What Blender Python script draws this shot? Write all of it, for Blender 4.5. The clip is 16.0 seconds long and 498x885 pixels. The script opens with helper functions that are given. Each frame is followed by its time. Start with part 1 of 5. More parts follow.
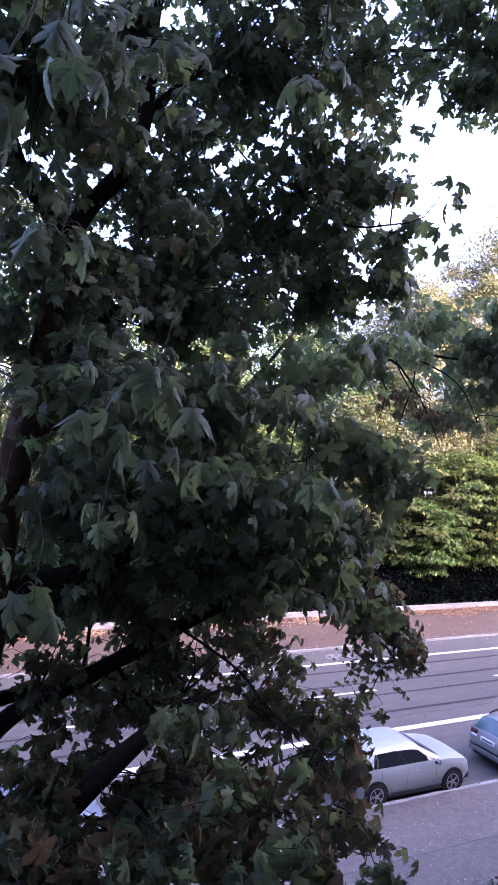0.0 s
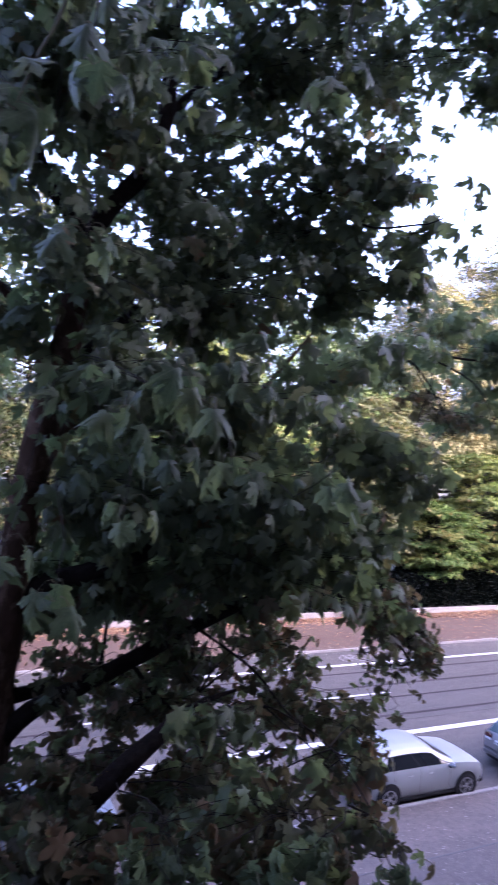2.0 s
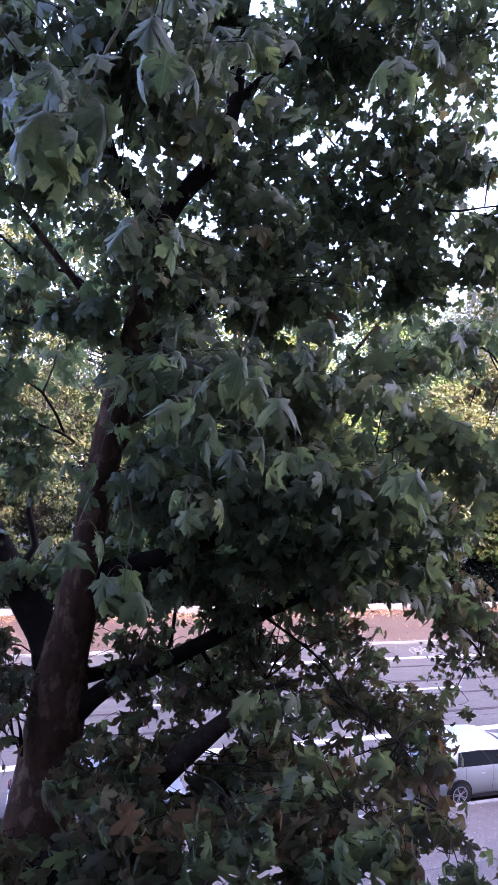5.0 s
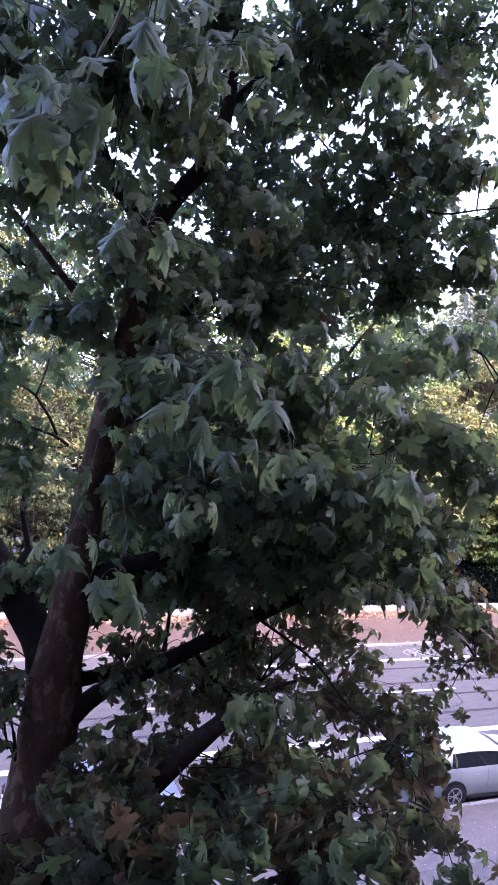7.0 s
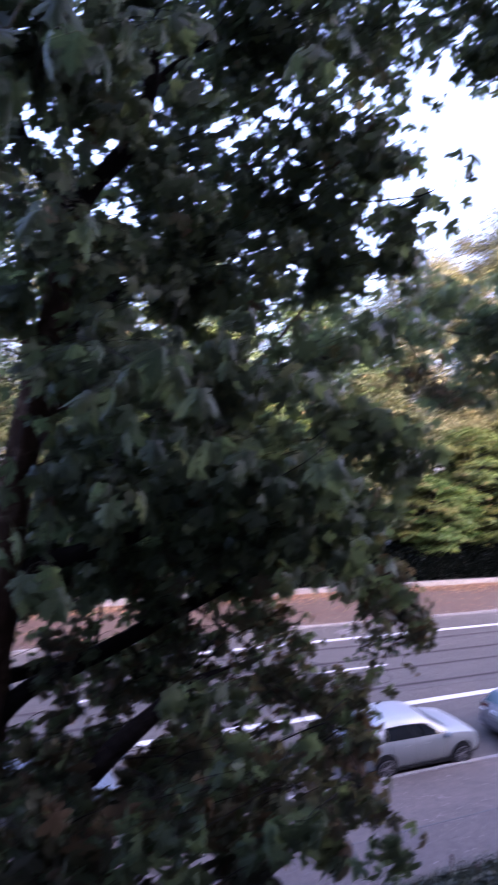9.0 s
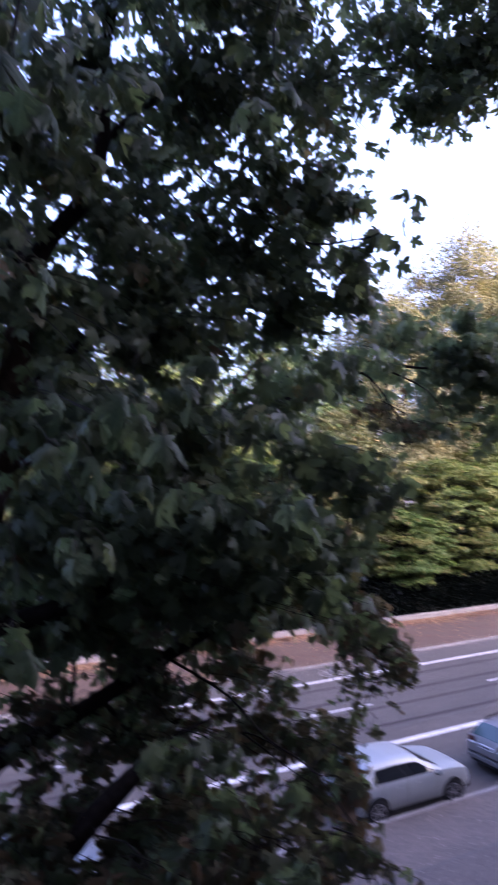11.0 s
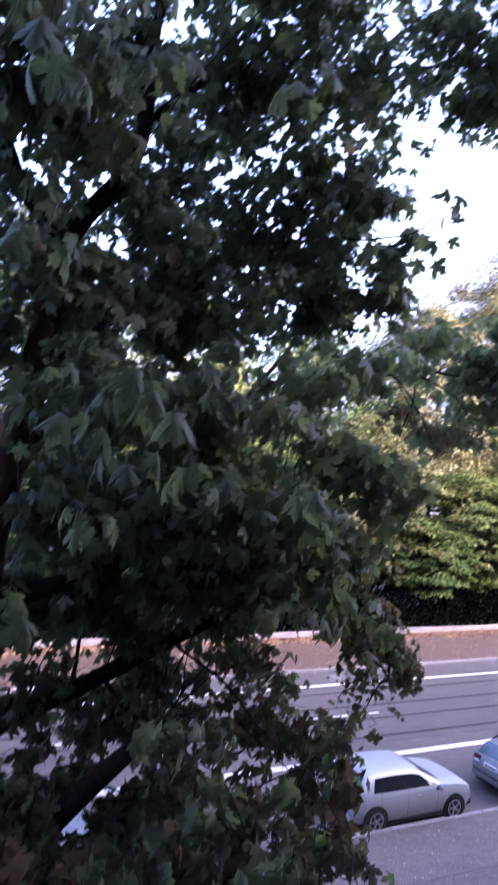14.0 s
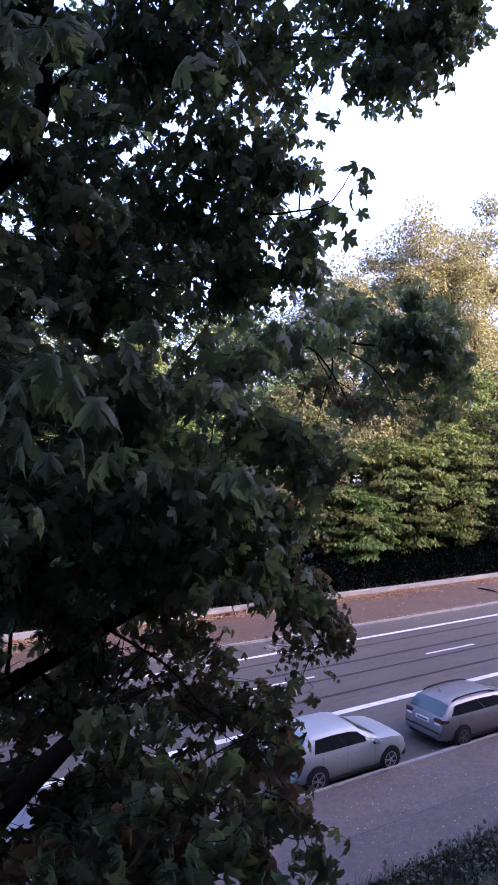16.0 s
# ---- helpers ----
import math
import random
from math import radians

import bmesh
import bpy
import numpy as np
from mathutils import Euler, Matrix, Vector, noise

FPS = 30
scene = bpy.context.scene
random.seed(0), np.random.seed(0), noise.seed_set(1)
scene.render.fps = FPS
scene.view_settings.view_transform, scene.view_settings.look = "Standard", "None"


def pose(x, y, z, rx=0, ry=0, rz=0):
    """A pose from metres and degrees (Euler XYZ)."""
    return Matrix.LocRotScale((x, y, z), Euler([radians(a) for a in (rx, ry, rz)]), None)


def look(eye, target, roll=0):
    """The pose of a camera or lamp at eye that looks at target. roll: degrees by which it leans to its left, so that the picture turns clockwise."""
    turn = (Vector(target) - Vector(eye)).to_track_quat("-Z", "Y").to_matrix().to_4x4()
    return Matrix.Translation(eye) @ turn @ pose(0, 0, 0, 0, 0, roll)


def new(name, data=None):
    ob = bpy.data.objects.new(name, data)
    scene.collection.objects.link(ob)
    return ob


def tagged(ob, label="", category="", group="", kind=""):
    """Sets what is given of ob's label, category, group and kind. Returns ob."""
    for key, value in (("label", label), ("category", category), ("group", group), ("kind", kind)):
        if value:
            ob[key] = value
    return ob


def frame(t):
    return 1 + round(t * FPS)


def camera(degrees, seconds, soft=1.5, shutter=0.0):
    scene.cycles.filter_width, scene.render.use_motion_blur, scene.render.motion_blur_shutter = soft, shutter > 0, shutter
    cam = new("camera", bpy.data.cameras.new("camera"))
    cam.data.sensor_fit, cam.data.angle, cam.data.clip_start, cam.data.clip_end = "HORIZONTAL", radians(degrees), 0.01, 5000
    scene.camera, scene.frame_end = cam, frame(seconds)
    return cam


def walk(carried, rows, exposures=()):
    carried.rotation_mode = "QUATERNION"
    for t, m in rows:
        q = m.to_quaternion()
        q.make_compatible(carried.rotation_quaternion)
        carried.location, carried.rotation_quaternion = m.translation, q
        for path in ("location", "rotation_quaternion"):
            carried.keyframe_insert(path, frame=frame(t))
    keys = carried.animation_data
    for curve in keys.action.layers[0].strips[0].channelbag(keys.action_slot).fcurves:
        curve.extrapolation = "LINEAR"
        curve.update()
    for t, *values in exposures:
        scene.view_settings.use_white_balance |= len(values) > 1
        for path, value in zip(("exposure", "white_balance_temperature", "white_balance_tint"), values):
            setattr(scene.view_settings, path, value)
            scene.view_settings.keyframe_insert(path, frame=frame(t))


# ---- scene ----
from collections import defaultdict

cam = camera(40.5, 16.0, soft=1.4, shutter=1.0)
walk(cam, [
    (0.0, pose(-0.098, -0.005, 8.713, 90.697, -3.533, -25.797)),
    (0.5, pose(-0.104, -0.005, 8.714, 90.685, -3.530, -25.809)),
    (1.0, pose(-0.104, -0.004, 8.715, 90.758, -3.619, -25.784)),
    (1.5, pose(-0.108, -0.002, 8.715, 90.752, -3.745, -25.867)),
    (2.0, pose(-0.123, -0.002, 8.714, 90.622, -3.997, -24.597)),
    (2.3, pose(-0.125, -0.004, 8.718, 90.170, -4.220, -21.190)),
    (2.5, pose(-0.125, -0.007, 8.720, 89.778, -4.278, -19.542)),
    (2.7, pose(-0.123, -0.010, 8.720, 89.220, -4.460, -18.430)),
    (3.0, pose(-0.116, -0.013, 8.721, 89.038, -4.594, -17.761)),
    (3.5, pose(-0.111, -0.007, 8.729, 88.888, -4.591, -17.939)),
    (4.0, pose(-0.108, -0.007, 8.727, 88.835, -4.385, -18.234)),
    (4.5, pose(-0.110, -0.005, 8.724, 89.042, -4.307, -18.400)),
    (5.0, pose(-0.109, -0.009, 8.718, 89.247, -4.163, -18.718)),
    (7.5, pose(-0.108, -0.010, 8.718, 89.551, -4.002, -19.246)),
    (8.0, pose(-0.104, -0.010, 8.718, 89.656, -4.029, -19.208)),
    (8.4, pose(-0.095, -0.008, 8.720, 89.745, -4.045, -19.360)),
    (8.5, pose(-0.092, -0.008, 8.721, 89.755, -4.042, -19.710)),
    (8.6, pose(-0.091, -0.007, 8.721, 89.620, -3.840, -20.920)),
    (8.8, pose(-0.090, -0.004, 8.721, 88.860, -3.360, -22.550)),
    (8.9, pose(-0.089, -0.002, 8.721, 88.660, -3.200, -23.520)),
    (9.0, pose(-0.085, -0.001, 8.721, 88.712, -3.160, -24.931)),
    (9.1, pose(-0.076, 0.000, 8.722, 89.800, -3.560, -26.080)),
    (9.2, pose(-0.068, 0.000, 8.722, 90.167, -3.900, -27.546)),
    (9.6, pose(-0.060, 0.003, 8.722, 91.000, -3.000, -30.600)),
    (10.2, pose(-0.060, 0.006, 8.724, 91.600, -2.000, -31.800)),
    (10.8, pose(-0.062, 0.008, 8.724, 92.000, -1.200, -29.300)),
    (11.3, pose(-0.067, 0.009, 8.723, 95.570, 0.170, -23.770)),
    (11.4, pose(-0.056, 0.008, 8.708, 97.390, -0.480, -22.600)),
    (11.5, pose(-0.043, 0.008, 8.681, 98.700, 0.420, -21.700)),
    (11.6, pose(-0.041, 0.011, 8.665, 99.240, 1.150, -21.040)),
    (11.7, pose(-0.040, 0.014, 8.650, 98.840, 1.300, -20.350)),
    (11.9, pose(-0.039, 0.021, 8.645, 97.580, 1.670, -19.100)),
    (12.0, pose(-0.039, 0.024, 8.642, 97.700, 1.720, -18.460)),
    (12.1, pose(-0.037, 0.018, 8.643, 98.440, 0.520, -18.070)),
    (12.2, pose(-0.036, 0.011, 8.644, 98.800, -0.240, -17.180)),
    (12.3, pose(-0.032, 0.001, 8.647, 99.340, -1.210, -15.930)),
    (12.4, pose(-0.027, -0.008, 8.649, 98.920, -1.430, -13.510)),
    (12.5, pose(-0.020, -0.012, 8.652, 98.000, -1.890, -14.020)),
    (12.6, pose(-0.011, -0.012, 8.654, 96.540, -2.130, -14.790)),
    (12.7, pose(-0.002, -0.012, 8.657, 95.620, -2.980, -16.180)),
    (12.8, pose(0.006, -0.012, 8.659, 95.440, -2.930, -17.260)),
    (12.9, pose(0.010, -0.011, 8.661, 96.260, -3.350, -18.420)),
    (13.0, pose(0.015, -0.011, 8.663, 96.850, -3.430, -19.100)),
    (13.1, pose(0.010, -0.010, 8.665, 96.300, -4.080, -20.110)),
    (13.2, pose(0.006, -0.010, 8.667, 95.130, -4.160, -21.890)),
    (13.4, pose(-0.005, -0.007, 8.671, 93.690, -4.340, -23.460)),
    (13.5, pose(-0.010, -0.006, 8.673, 93.660, -4.100, -23.780)),
    (13.6, pose(-0.006, -0.005, 8.674, 93.580, -3.680, -22.520)),
    (13.9, pose(0.005, -0.002, 8.677, 91.600, -4.560, -24.260)),
    (14.0, pose(0.009, -0.001, 8.678, 92.170, -4.500, -25.220)),
    (14.2, pose(0.007, -0.001, 8.678, 92.870, -3.890, -25.490)),
    (14.5, pose(0.005, -0.002, 8.679, 93.031, -3.324, -26.748)),
    (15.0, pose(-0.006, 0.007, 8.671, 91.835, -1.877, -29.517)),
    (15.5, pose(0.003, 0.002, 8.675, 91.078, -1.620, -31.561)),
    (16.0, pose(0.000, 0.000, 8.680, 90.542, -0.881, -31.617)),
], exposures=[
    (0.0, 4.55, 5320, 39), (2.0, 4.55, 5320, 39), (2.5, 5.35, 5480, 39), (3.1, 6.00, 5480, 39), (4.2, 5.50, 5480, 39), (5.0, 5.15, 5480, 39), (8.2, 5.20, 5480, 39),
    (8.6, 5.10, 5480, 39), (9.2, 3.95, 5320, 39), (11.3, 3.85, 5320, 39), (12.0, 4.78, 5320, 39), (12.5, 5.00, 5320, 39), (13.0, 5.45, 5320, 39), (13.5, 4.85, 5320, 39), (14.0, 4.38, 5320, 39), (15.0, 4.20, 5320, 39), (15.5, 3.55, 5320, 39), (16.0, 3.60, 5320, 39)])

# ---- world and sun: a hazy evening sky, the low sun behind the house, so that the street lies in its shade ----
SUN_ELEVATION, SUN_AZIMUTH = 16.5, 142.0     # degrees; azimuth clockwise from +y
world = bpy.data.worlds.new("sky")
scene.world = world
world.use_nodes = True
wn = world.node_tree.nodes
sky = wn.new("ShaderNodeTexSky")
sky.sky_type, sky.sun_disc = "NISHITA", False
sky.sun_elevation, sky.sun_rotation = radians(SUN_ELEVATION), radians(SUN_AZIMUTH)
sky.air_density, sky.dust_density, sky.ozone_density = 0.6, 8.0, 0.3
wn["Background"].inputs["Strength"].default_value = 0.15
world.node_tree.links.new(sky.outputs[0], wn["Background"].inputs[0])
sun = new("sun", bpy.data.lights.new("sun", "SUN"))
sun.data.energy, sun.data.angle, sun.data.color = 0.8, radians(6), (1.0, 0.88, 0.70)
sa, se = radians(SUN_AZIMUTH), radians(SUN_ELEVATION)
sun.matrix_world = look((60 * math.sin(sa) * math.cos(se), 60 * math.cos(sa) * math.cos(se), 60 * math.sin(se)), (0, 0, 0))


# ---- materials ----
def material(name, color, rough=0.7, metal=0.0, spots=None, scale=8.0, amount=0.5, fine=60.0, bump=0.0, bump_scale=80.0,
             islands=None, objects=False, translucent=0.0, coat=0.0, stretch=(1, 1, 1), specular=0.5, edge=(0.42, 0.68), veins=None, grit=None):
    """Principled surface with broad stains (spots, scale) and fine grain. islands: a ramp of colours drawn per piece."""
    m = bpy.data.materials.new(name)
    m.use_nodes = True
    nt = m.node_tree
    n, l = nt.nodes, nt.links
    p = n["Principled BSDF"]
    p.inputs["Roughness"].default_value, p.inputs["Metallic"].default_value = rough, metal
    p.inputs["Specular IOR Level"].default_value = specular
    p.inputs["Coat Weight"].default_value = coat
    geo, coord = n.new("ShaderNodeNewGeometry"), n.new("ShaderNodeTexCoord")
    mapping = n.new("ShaderNodeMapping")
    mapping.inputs["Scale"].default_value = stretch
    l.new(coord.outputs["Object"], mapping.inputs["Vector"])

    def tex(s, detail=4.0, r=0.6):
        t = n.new("ShaderNodeTexNoise")
        t.inputs["Scale"].default_value, t.inputs["Detail"].default_value, t.inputs["Roughness"].default_value = s, detail, r
        l.new(mapping.outputs[0], t.inputs["Vector"])
        return t.outputs["Fac"]

    def ramp(fac, stops):
        r = n.new("ShaderNodeValToRGB")
        while len(r.color_ramp.elements) < len(stops):
            r.color_ramp.elements.new(0.5)
        for e, (at, c) in zip(r.color_ramp.elements, stops):
            e.position, e.color = at, (*c, 1)
        l.new(fac, r.inputs[0])
        return r.outputs[0]

    def mix(fac, a, b, kind="MIX"):
        x = n.new("ShaderNodeMix")
        x.data_type, x.blend_type = "RGBA", kind
        for sock, v in ((x.inputs[0], fac), (x.inputs[6], a), (x.inputs[7], b)):
            if isinstance(v, (int, float)):
                sock.default_value = v
            elif isinstance(v, tuple):
                sock.default_value = (*v, 1)
            else:
                l.new(v, sock)
        return x.outputs[2]

    if islands:
        if objects:
            source = n.new("ShaderNodeObjectInfo").outputs["Random"]
        else:
            source = geo.outputs["Random Per Island"]
        c = ramp(source, islands)
    else:
        c = color
    if spots:
        fac = ramp(tex(scale), [(edge[0], (0, 0, 0)), (edge[1], (amount,) * 3)])
        c = mix(fac, c, spots)
    if fine:
        g = ramp(tex(fine, 6.0, 0.7), [(0.25, (0.72,) * 3), (0.75, (1.25,) * 3)])
        c = mix(1.0, c, g, "MULTIPLY")
    if grit:        # (scale, dark, light): middling blotches between the stains and the grain
        c = mix(1.0, c, ramp(tex(grit[0], 3.0, 0.75), [(0.30, (grit[1],) * 3), (0.70, (grit[2],) * 3)]), "MULTIPLY")
    if veins:       # five pale ribs that fan out from the leaf's base, in the leaf's own space
        xyz = n.new("ShaderNodeSeparateXYZ")
        l.new(coord.outputs["Object"], xyz.inputs[0])

        def calc(kind, a, b=0.0):
            q = n.new("ShaderNodeMath")
            q.operation = kind
            for sock, v in ((q.inputs[0], a), (q.inputs[1], b)):
                if isinstance(v, (int, float)):
                    sock.default_value = v
                else:
                    l.new(v, sock)
            return q.outputs[0]

        ax = calc("ABSOLUTE", xyz.outputs[0])
        near_rib = ax
        for turn in (58.0, 112.0):
            ca, sa_ = math.cos(radians(turn)), math.sin(radians(turn))
            off = calc("ABSOLUTE", calc("SUBTRACT", calc("MULTIPLY", ax, ca), calc("MULTIPLY", xyz.outputs[1], sa_)))
            near_rib = calc("MINIMUM", near_rib, off)
        c = mix(ramp(near_rib, [(0.0, (0.8,) * 3), (0.022, (0.0,) * 3)]), c, veins)
    if isinstance(c, tuple):
        p.inputs["Base Color"].default_value = (*c, 1)
    else:
        l.new(c, p.inputs["Base Color"])
    if bump:
        b = n.new("ShaderNodeBump")
        b.inputs["Strength"].default_value, b.inputs["Distance"].default_value = bump, 0.02
        l.new(tex(bump_scale, 6.0, 0.65), b.inputs["Height"])
        l.new(b.outputs[0], p.inputs["Normal"])
    if translucent:
        tr, ms = n.new("ShaderNodeBsdfTranslucent"), n.new("ShaderNodeMixShader")
        bright = mix(1.0, c, (1.40, 1.44, 0.95), "MULTIPLY")
        l.new(bright, tr.inputs["Color"])
        ms.inputs[0].default_value = translucent
        l.new(p.outputs[0], ms.inputs[1])
        l.new(tr.outputs[0], ms.inputs[2])
        l.new(ms.outputs[0], n["Material Output"].inputs["Surface"])
    return m


ASPHALT = material("asphalt", (0.0496, 0.0410, 0.0365), 0.85, spots=(0.0321, 0.0279, 0.0261), scale=0.45, amount=0.8, fine=30, bump=0.4, bump_scale=90, grit=(4.5900, 0.6660, 1.0546), stretch=(0.35, 1, 1))
TRACK_BED = material("track_bed_asphalt", (0.0437, 0.0374, 0.0342), 0.8, spots=(0.0294, 0.0248, 0.0233), scale=0.7, amount=0.8, fine=26, bump=0.4, bump_scale=90, grit=(5.5080, 0.6300, 1.0714), stretch=(0.15, 1, 1))
PAVEMENT = material("pavement_asphalt", (0.0754, 0.0590, 0.0516), 0.9, spots=(0.0534, 0.0432, 0.0393), scale=0.7, amount=0.8, fine=22, bump=0.4, bump_scale=70, grit=(6.6780, 0.6480, 1.0598))
PATCH = material("pavement_patch", (0.0630, 0.0508, 0.0462), 0.9, spots=(0.0487, 0.0383, 0.0358), scale=1.2, amount=0.7, fine=22, bump=0.4, bump_scale=70, grit=(6.6780, 0.6480, 1.0598))
FAR_PAVEMENT = material("far_pavement_asphalt", (0.0477, 0.0262, 0.0163), 0.9, spots=(0.0427, 0.0175, 0.0088), scale=0.7, amount=0.9, fine=9, bump=0.3, bump_scale=60, grit=(3.4560, 0.7425, 1.1250))
CRACK = material("joint_tar", (0.03, 0.028, 0.03), 0.7, fine=30)
KERB = material("kerb_granite", (0.1593, 0.1476, 0.1476), 0.8, spots=(0.1062, 0.0945, 0.0882), scale=2.0, fine=70, bump=0.3)
COPING = material("parapet_stone", (0.1620, 0.1422, 0.1350), 0.85, spots=(0.1062, 0.0846, 0.0747), scale=1.5, fine=40, bump=0.4, bump_scale=40)
PAINT = material("road_paint", (0.4068, 0.3951, 0.3951), 0.6, spots=(0.2151, 0.2034, 0.2097), scale=3.0, amount=0.55, fine=40)
OLD_PAINT = material("worn_road_paint", (0.1440, 0.1341, 0.1341), 0.7, spots=(0.0576, 0.0531, 0.0549), scale=9.0, amount=0.8, fine=40)
RAIL = material("rail_steel", (0.022, 0.018, 0.020), 0.7, 0.0, spots=(0.03, 0.022, 0.02), scale=2.0, fine=40, specular=0.1)
SOIL = material("soil", (0.026, 0.024, 0.016), 0.95, spots=(0.025, 0.03, 0.014), scale=0.8, fine=15, bump=0.6, bump_scale=20)
GRASS = material("grass", (0.0259, 0.0415, 0.0156), 0.7, islands=[(0.0, (0.0071, 0.0136, 0.0065)), (0.6, (0.0156, 0.0240, 0.0091)), (1.0, (0.0415, 0.0389, 0.0207))], fine=0, translucent=0.2)
WEED_HEAD = material("weed_seed_head", (0.10, 0.07, 0.06), 0.9, fine=60)
BARK = material("maple_bark", (0.0500, 0.0300, 0.0195), 0.95, spots=(0.1050, 0.0700, 0.0465), scale=9.0, amount=0.9, fine=22, bump=1.0, bump_scale=20, stretch=(1, 1, 0.62), specular=0.06, edge=(0.54, 0.60), grit=(4.0, 0.6, 1.3))
# bark darkened for the limbs: the leaves' shade is put in here
BARK_SHADED = material("maple_limb_bark_shaded", (0.0105, 0.0079, 0.0063), 0.95, spots=(0.0195, 0.0151, 0.0119), scale=9.0, amount=0.7, fine=28, bump=1.0, bump_scale=22, specular=0.05, edge=(0.5, 0.62))
BARK_FAR = material("far_bark", (0.014, 0.012, 0.010), 0.95, spots=(0.008, 0.007, 0.006), scale=2, fine=12, bump=0.6, bump_scale=10, stretch=(1, 1, 0.3), specular=0.1)
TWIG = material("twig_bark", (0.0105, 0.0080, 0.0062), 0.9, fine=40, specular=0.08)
YOUNG_TWIG = material("young_shoot_bark", (0.036, 0.031, 0.022), 0.85, fine=40, specular=0.08)
STALK = material("petiole", (0.11, 0.10, 0.055), 0.7, fine=0, specular=0.15)
MAPLE = [(0.0, (0.056, 0.075, 0.044)), (0.45, (0.077, 0.101, 0.054)), (0.85, (0.095, 0.118, 0.059)), (0.975, (0.113, 0.121, 0.054)), (0.992, (0.108, 0.089, 0.043)), (1.0, (0.112, 0.067, 0.035))]
# browner low-bough leaves, also darkened in place of the crown's shade
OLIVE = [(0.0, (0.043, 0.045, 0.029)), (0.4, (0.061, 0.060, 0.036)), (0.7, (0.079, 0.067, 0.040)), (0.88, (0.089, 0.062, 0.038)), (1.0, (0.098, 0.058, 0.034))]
LEAF = material("maple_leaf", (0.04, 0.07, 0.03), 0.50, islands=MAPLE, fine=0, spots=(0.065, 0.062, 0.030), scale=2.2, amount=0.30, translucent=0.50, specular=0.24)
LEAF_BROWN_SHADE = material("maple_leaf_brown_shade", (0.05, 0.06, 0.03), 0.58, islands=OLIVE, fine=0, spots=(0.060, 0.045, 0.028), scale=3.0, amount=0.4, translucent=0.46, specular=0.20)
# near leaves in the crown's colours, darkened in place of weaker light on them
LEAF_NEAR = material("maple_leaf_near", (0.04, 0.07, 0.03), 0.54, islands=[(at, tuple(0.86 * q for q in c)) for at, c in MAPLE[:4]], objects=True, fine=9, spots=(0.060, 0.070, 0.030), scale=3, amount=0.35, bump=0.12, bump_scale=7, translucent=0.46, specular=0.20, veins=(0.095, 0.110, 0.068))


def woods_leaf(name, dark, mid, light, stain=(0.105, 0.078, 0.022)):
    return material(name, mid, 0.6, islands=[(0.0, dark), (0.5, mid), (0.95, light), (1.0, (0.16, 0.11, 0.045))], fine=0, spots=stain, scale=0.42, amount=0.5, edge=(0.50, 0.64), translucent=0.35, specular=0.12)


WOODS_GREEN = woods_leaf("beech_leaf", (0.0147, 0.0276, 0.0092), (0.0340, 0.0552, 0.0147), (0.0607, 0.0865, 0.0230))
WOODS_LIME = woods_leaf("lime_leaf", (0.0258, 0.0423, 0.0110), (0.0626, 0.0846, 0.0193), (0.0994, 0.1214, 0.0294))
WOODS_YELLOW = woods_leaf("autumn_leaf", (0.0539, 0.0564, 0.0248), (0.1122, 0.1107, 0.0495), (0.1852, 0.1683, 0.0824))
WOODS_FRESH = woods_leaf("hornbeam_leaf", (0.0239, 0.0460, 0.0110), (0.0552, 0.0883, 0.0202), (0.0874, 0.1196, 0.0294))
WOODS_GOLD = woods_leaf("golden_leaf", (0.028, 0.034, 0.014), (0.058, 0.063, 0.025), (0.095, 0.093, 0.038), (0.085, 0.068, 0.026))
WOODS_OLIVE = woods_leaf("olive_leaf", (0.007, 0.012, 0.005), (0.018, 0.026, 0.009), (0.038, 0.046, 0.015), (0.046, 0.038, 0.012))
WOODS_DEEP = woods_leaf("dusky_leaf", (0.0110, 0.0202, 0.0110), (0.0239, 0.0377, 0.0202), (0.0405, 0.0570, 0.0294))
# near-black leaf: the deep shade under the boughs is put into its colour
HEDGE_SHADE = material("hedge_shade", (0.003, 0.005, 0.003), 0.95, islands=[(0.0, (0.0012, 0.0016, 0.0013)), (1.0, (0.0026, 0.0034, 0.0025))], fine=0, specular=0.0)
# dark copy of the woods' greens, with the shade under the trees in it
WOODS_SHADE = material("undergrowth_shade_leaf", (0.02, 0.03, 0.012), 0.8, islands=[(0.0, (0.010, 0.016, 0.007)), (0.7, (0.020, 0.030, 0.011)), (1.0, (0.04, 0.048, 0.016))], fine=0, specular=0.1, translucent=0.2)
LITTER = material("leaf_litter", (0.1620, 0.0990, 0.0495), 0.8, islands=[(0.0, (0.0594, 0.0252, 0.0126)), (0.45, (0.1440, 0.0630, 0.0297)), (0.85, (0.2115, 0.1170, 0.0540)), (1.0, (0.2970, 0.2160, 0.1125))], fine=0)
LITTER_PALE = material("pale_leaf_litter", (0.1980, 0.1890, 0.1620), 0.8, islands=[(0.0, (0.0810, 0.0675, 0.0558)), (0.6, (0.1665, 0.1485, 0.1305)), (1.0, (0.2610, 0.2430, 0.2205))], fine=0)
FENCE = material("fence_steel", (0.0030, 0.0045, 0.0040), 0.9, 0.0, fine=40, specular=0.02)
STUCCO = material("stucco", (0.13, 0.11, 0.095), 0.9, spots=(0.10, 0.085, 0.075), scale=0.8, fine=50, bump=0.4, bump_scale=90)
STONE_TRIM = material("window_stone", (0.36, 0.33, 0.30), 0.85, fine=40, bump=0.2)
FRAME_WHITE = material("window_frame_paint", (0.7, 0.69, 0.66), 0.4, fine=40)
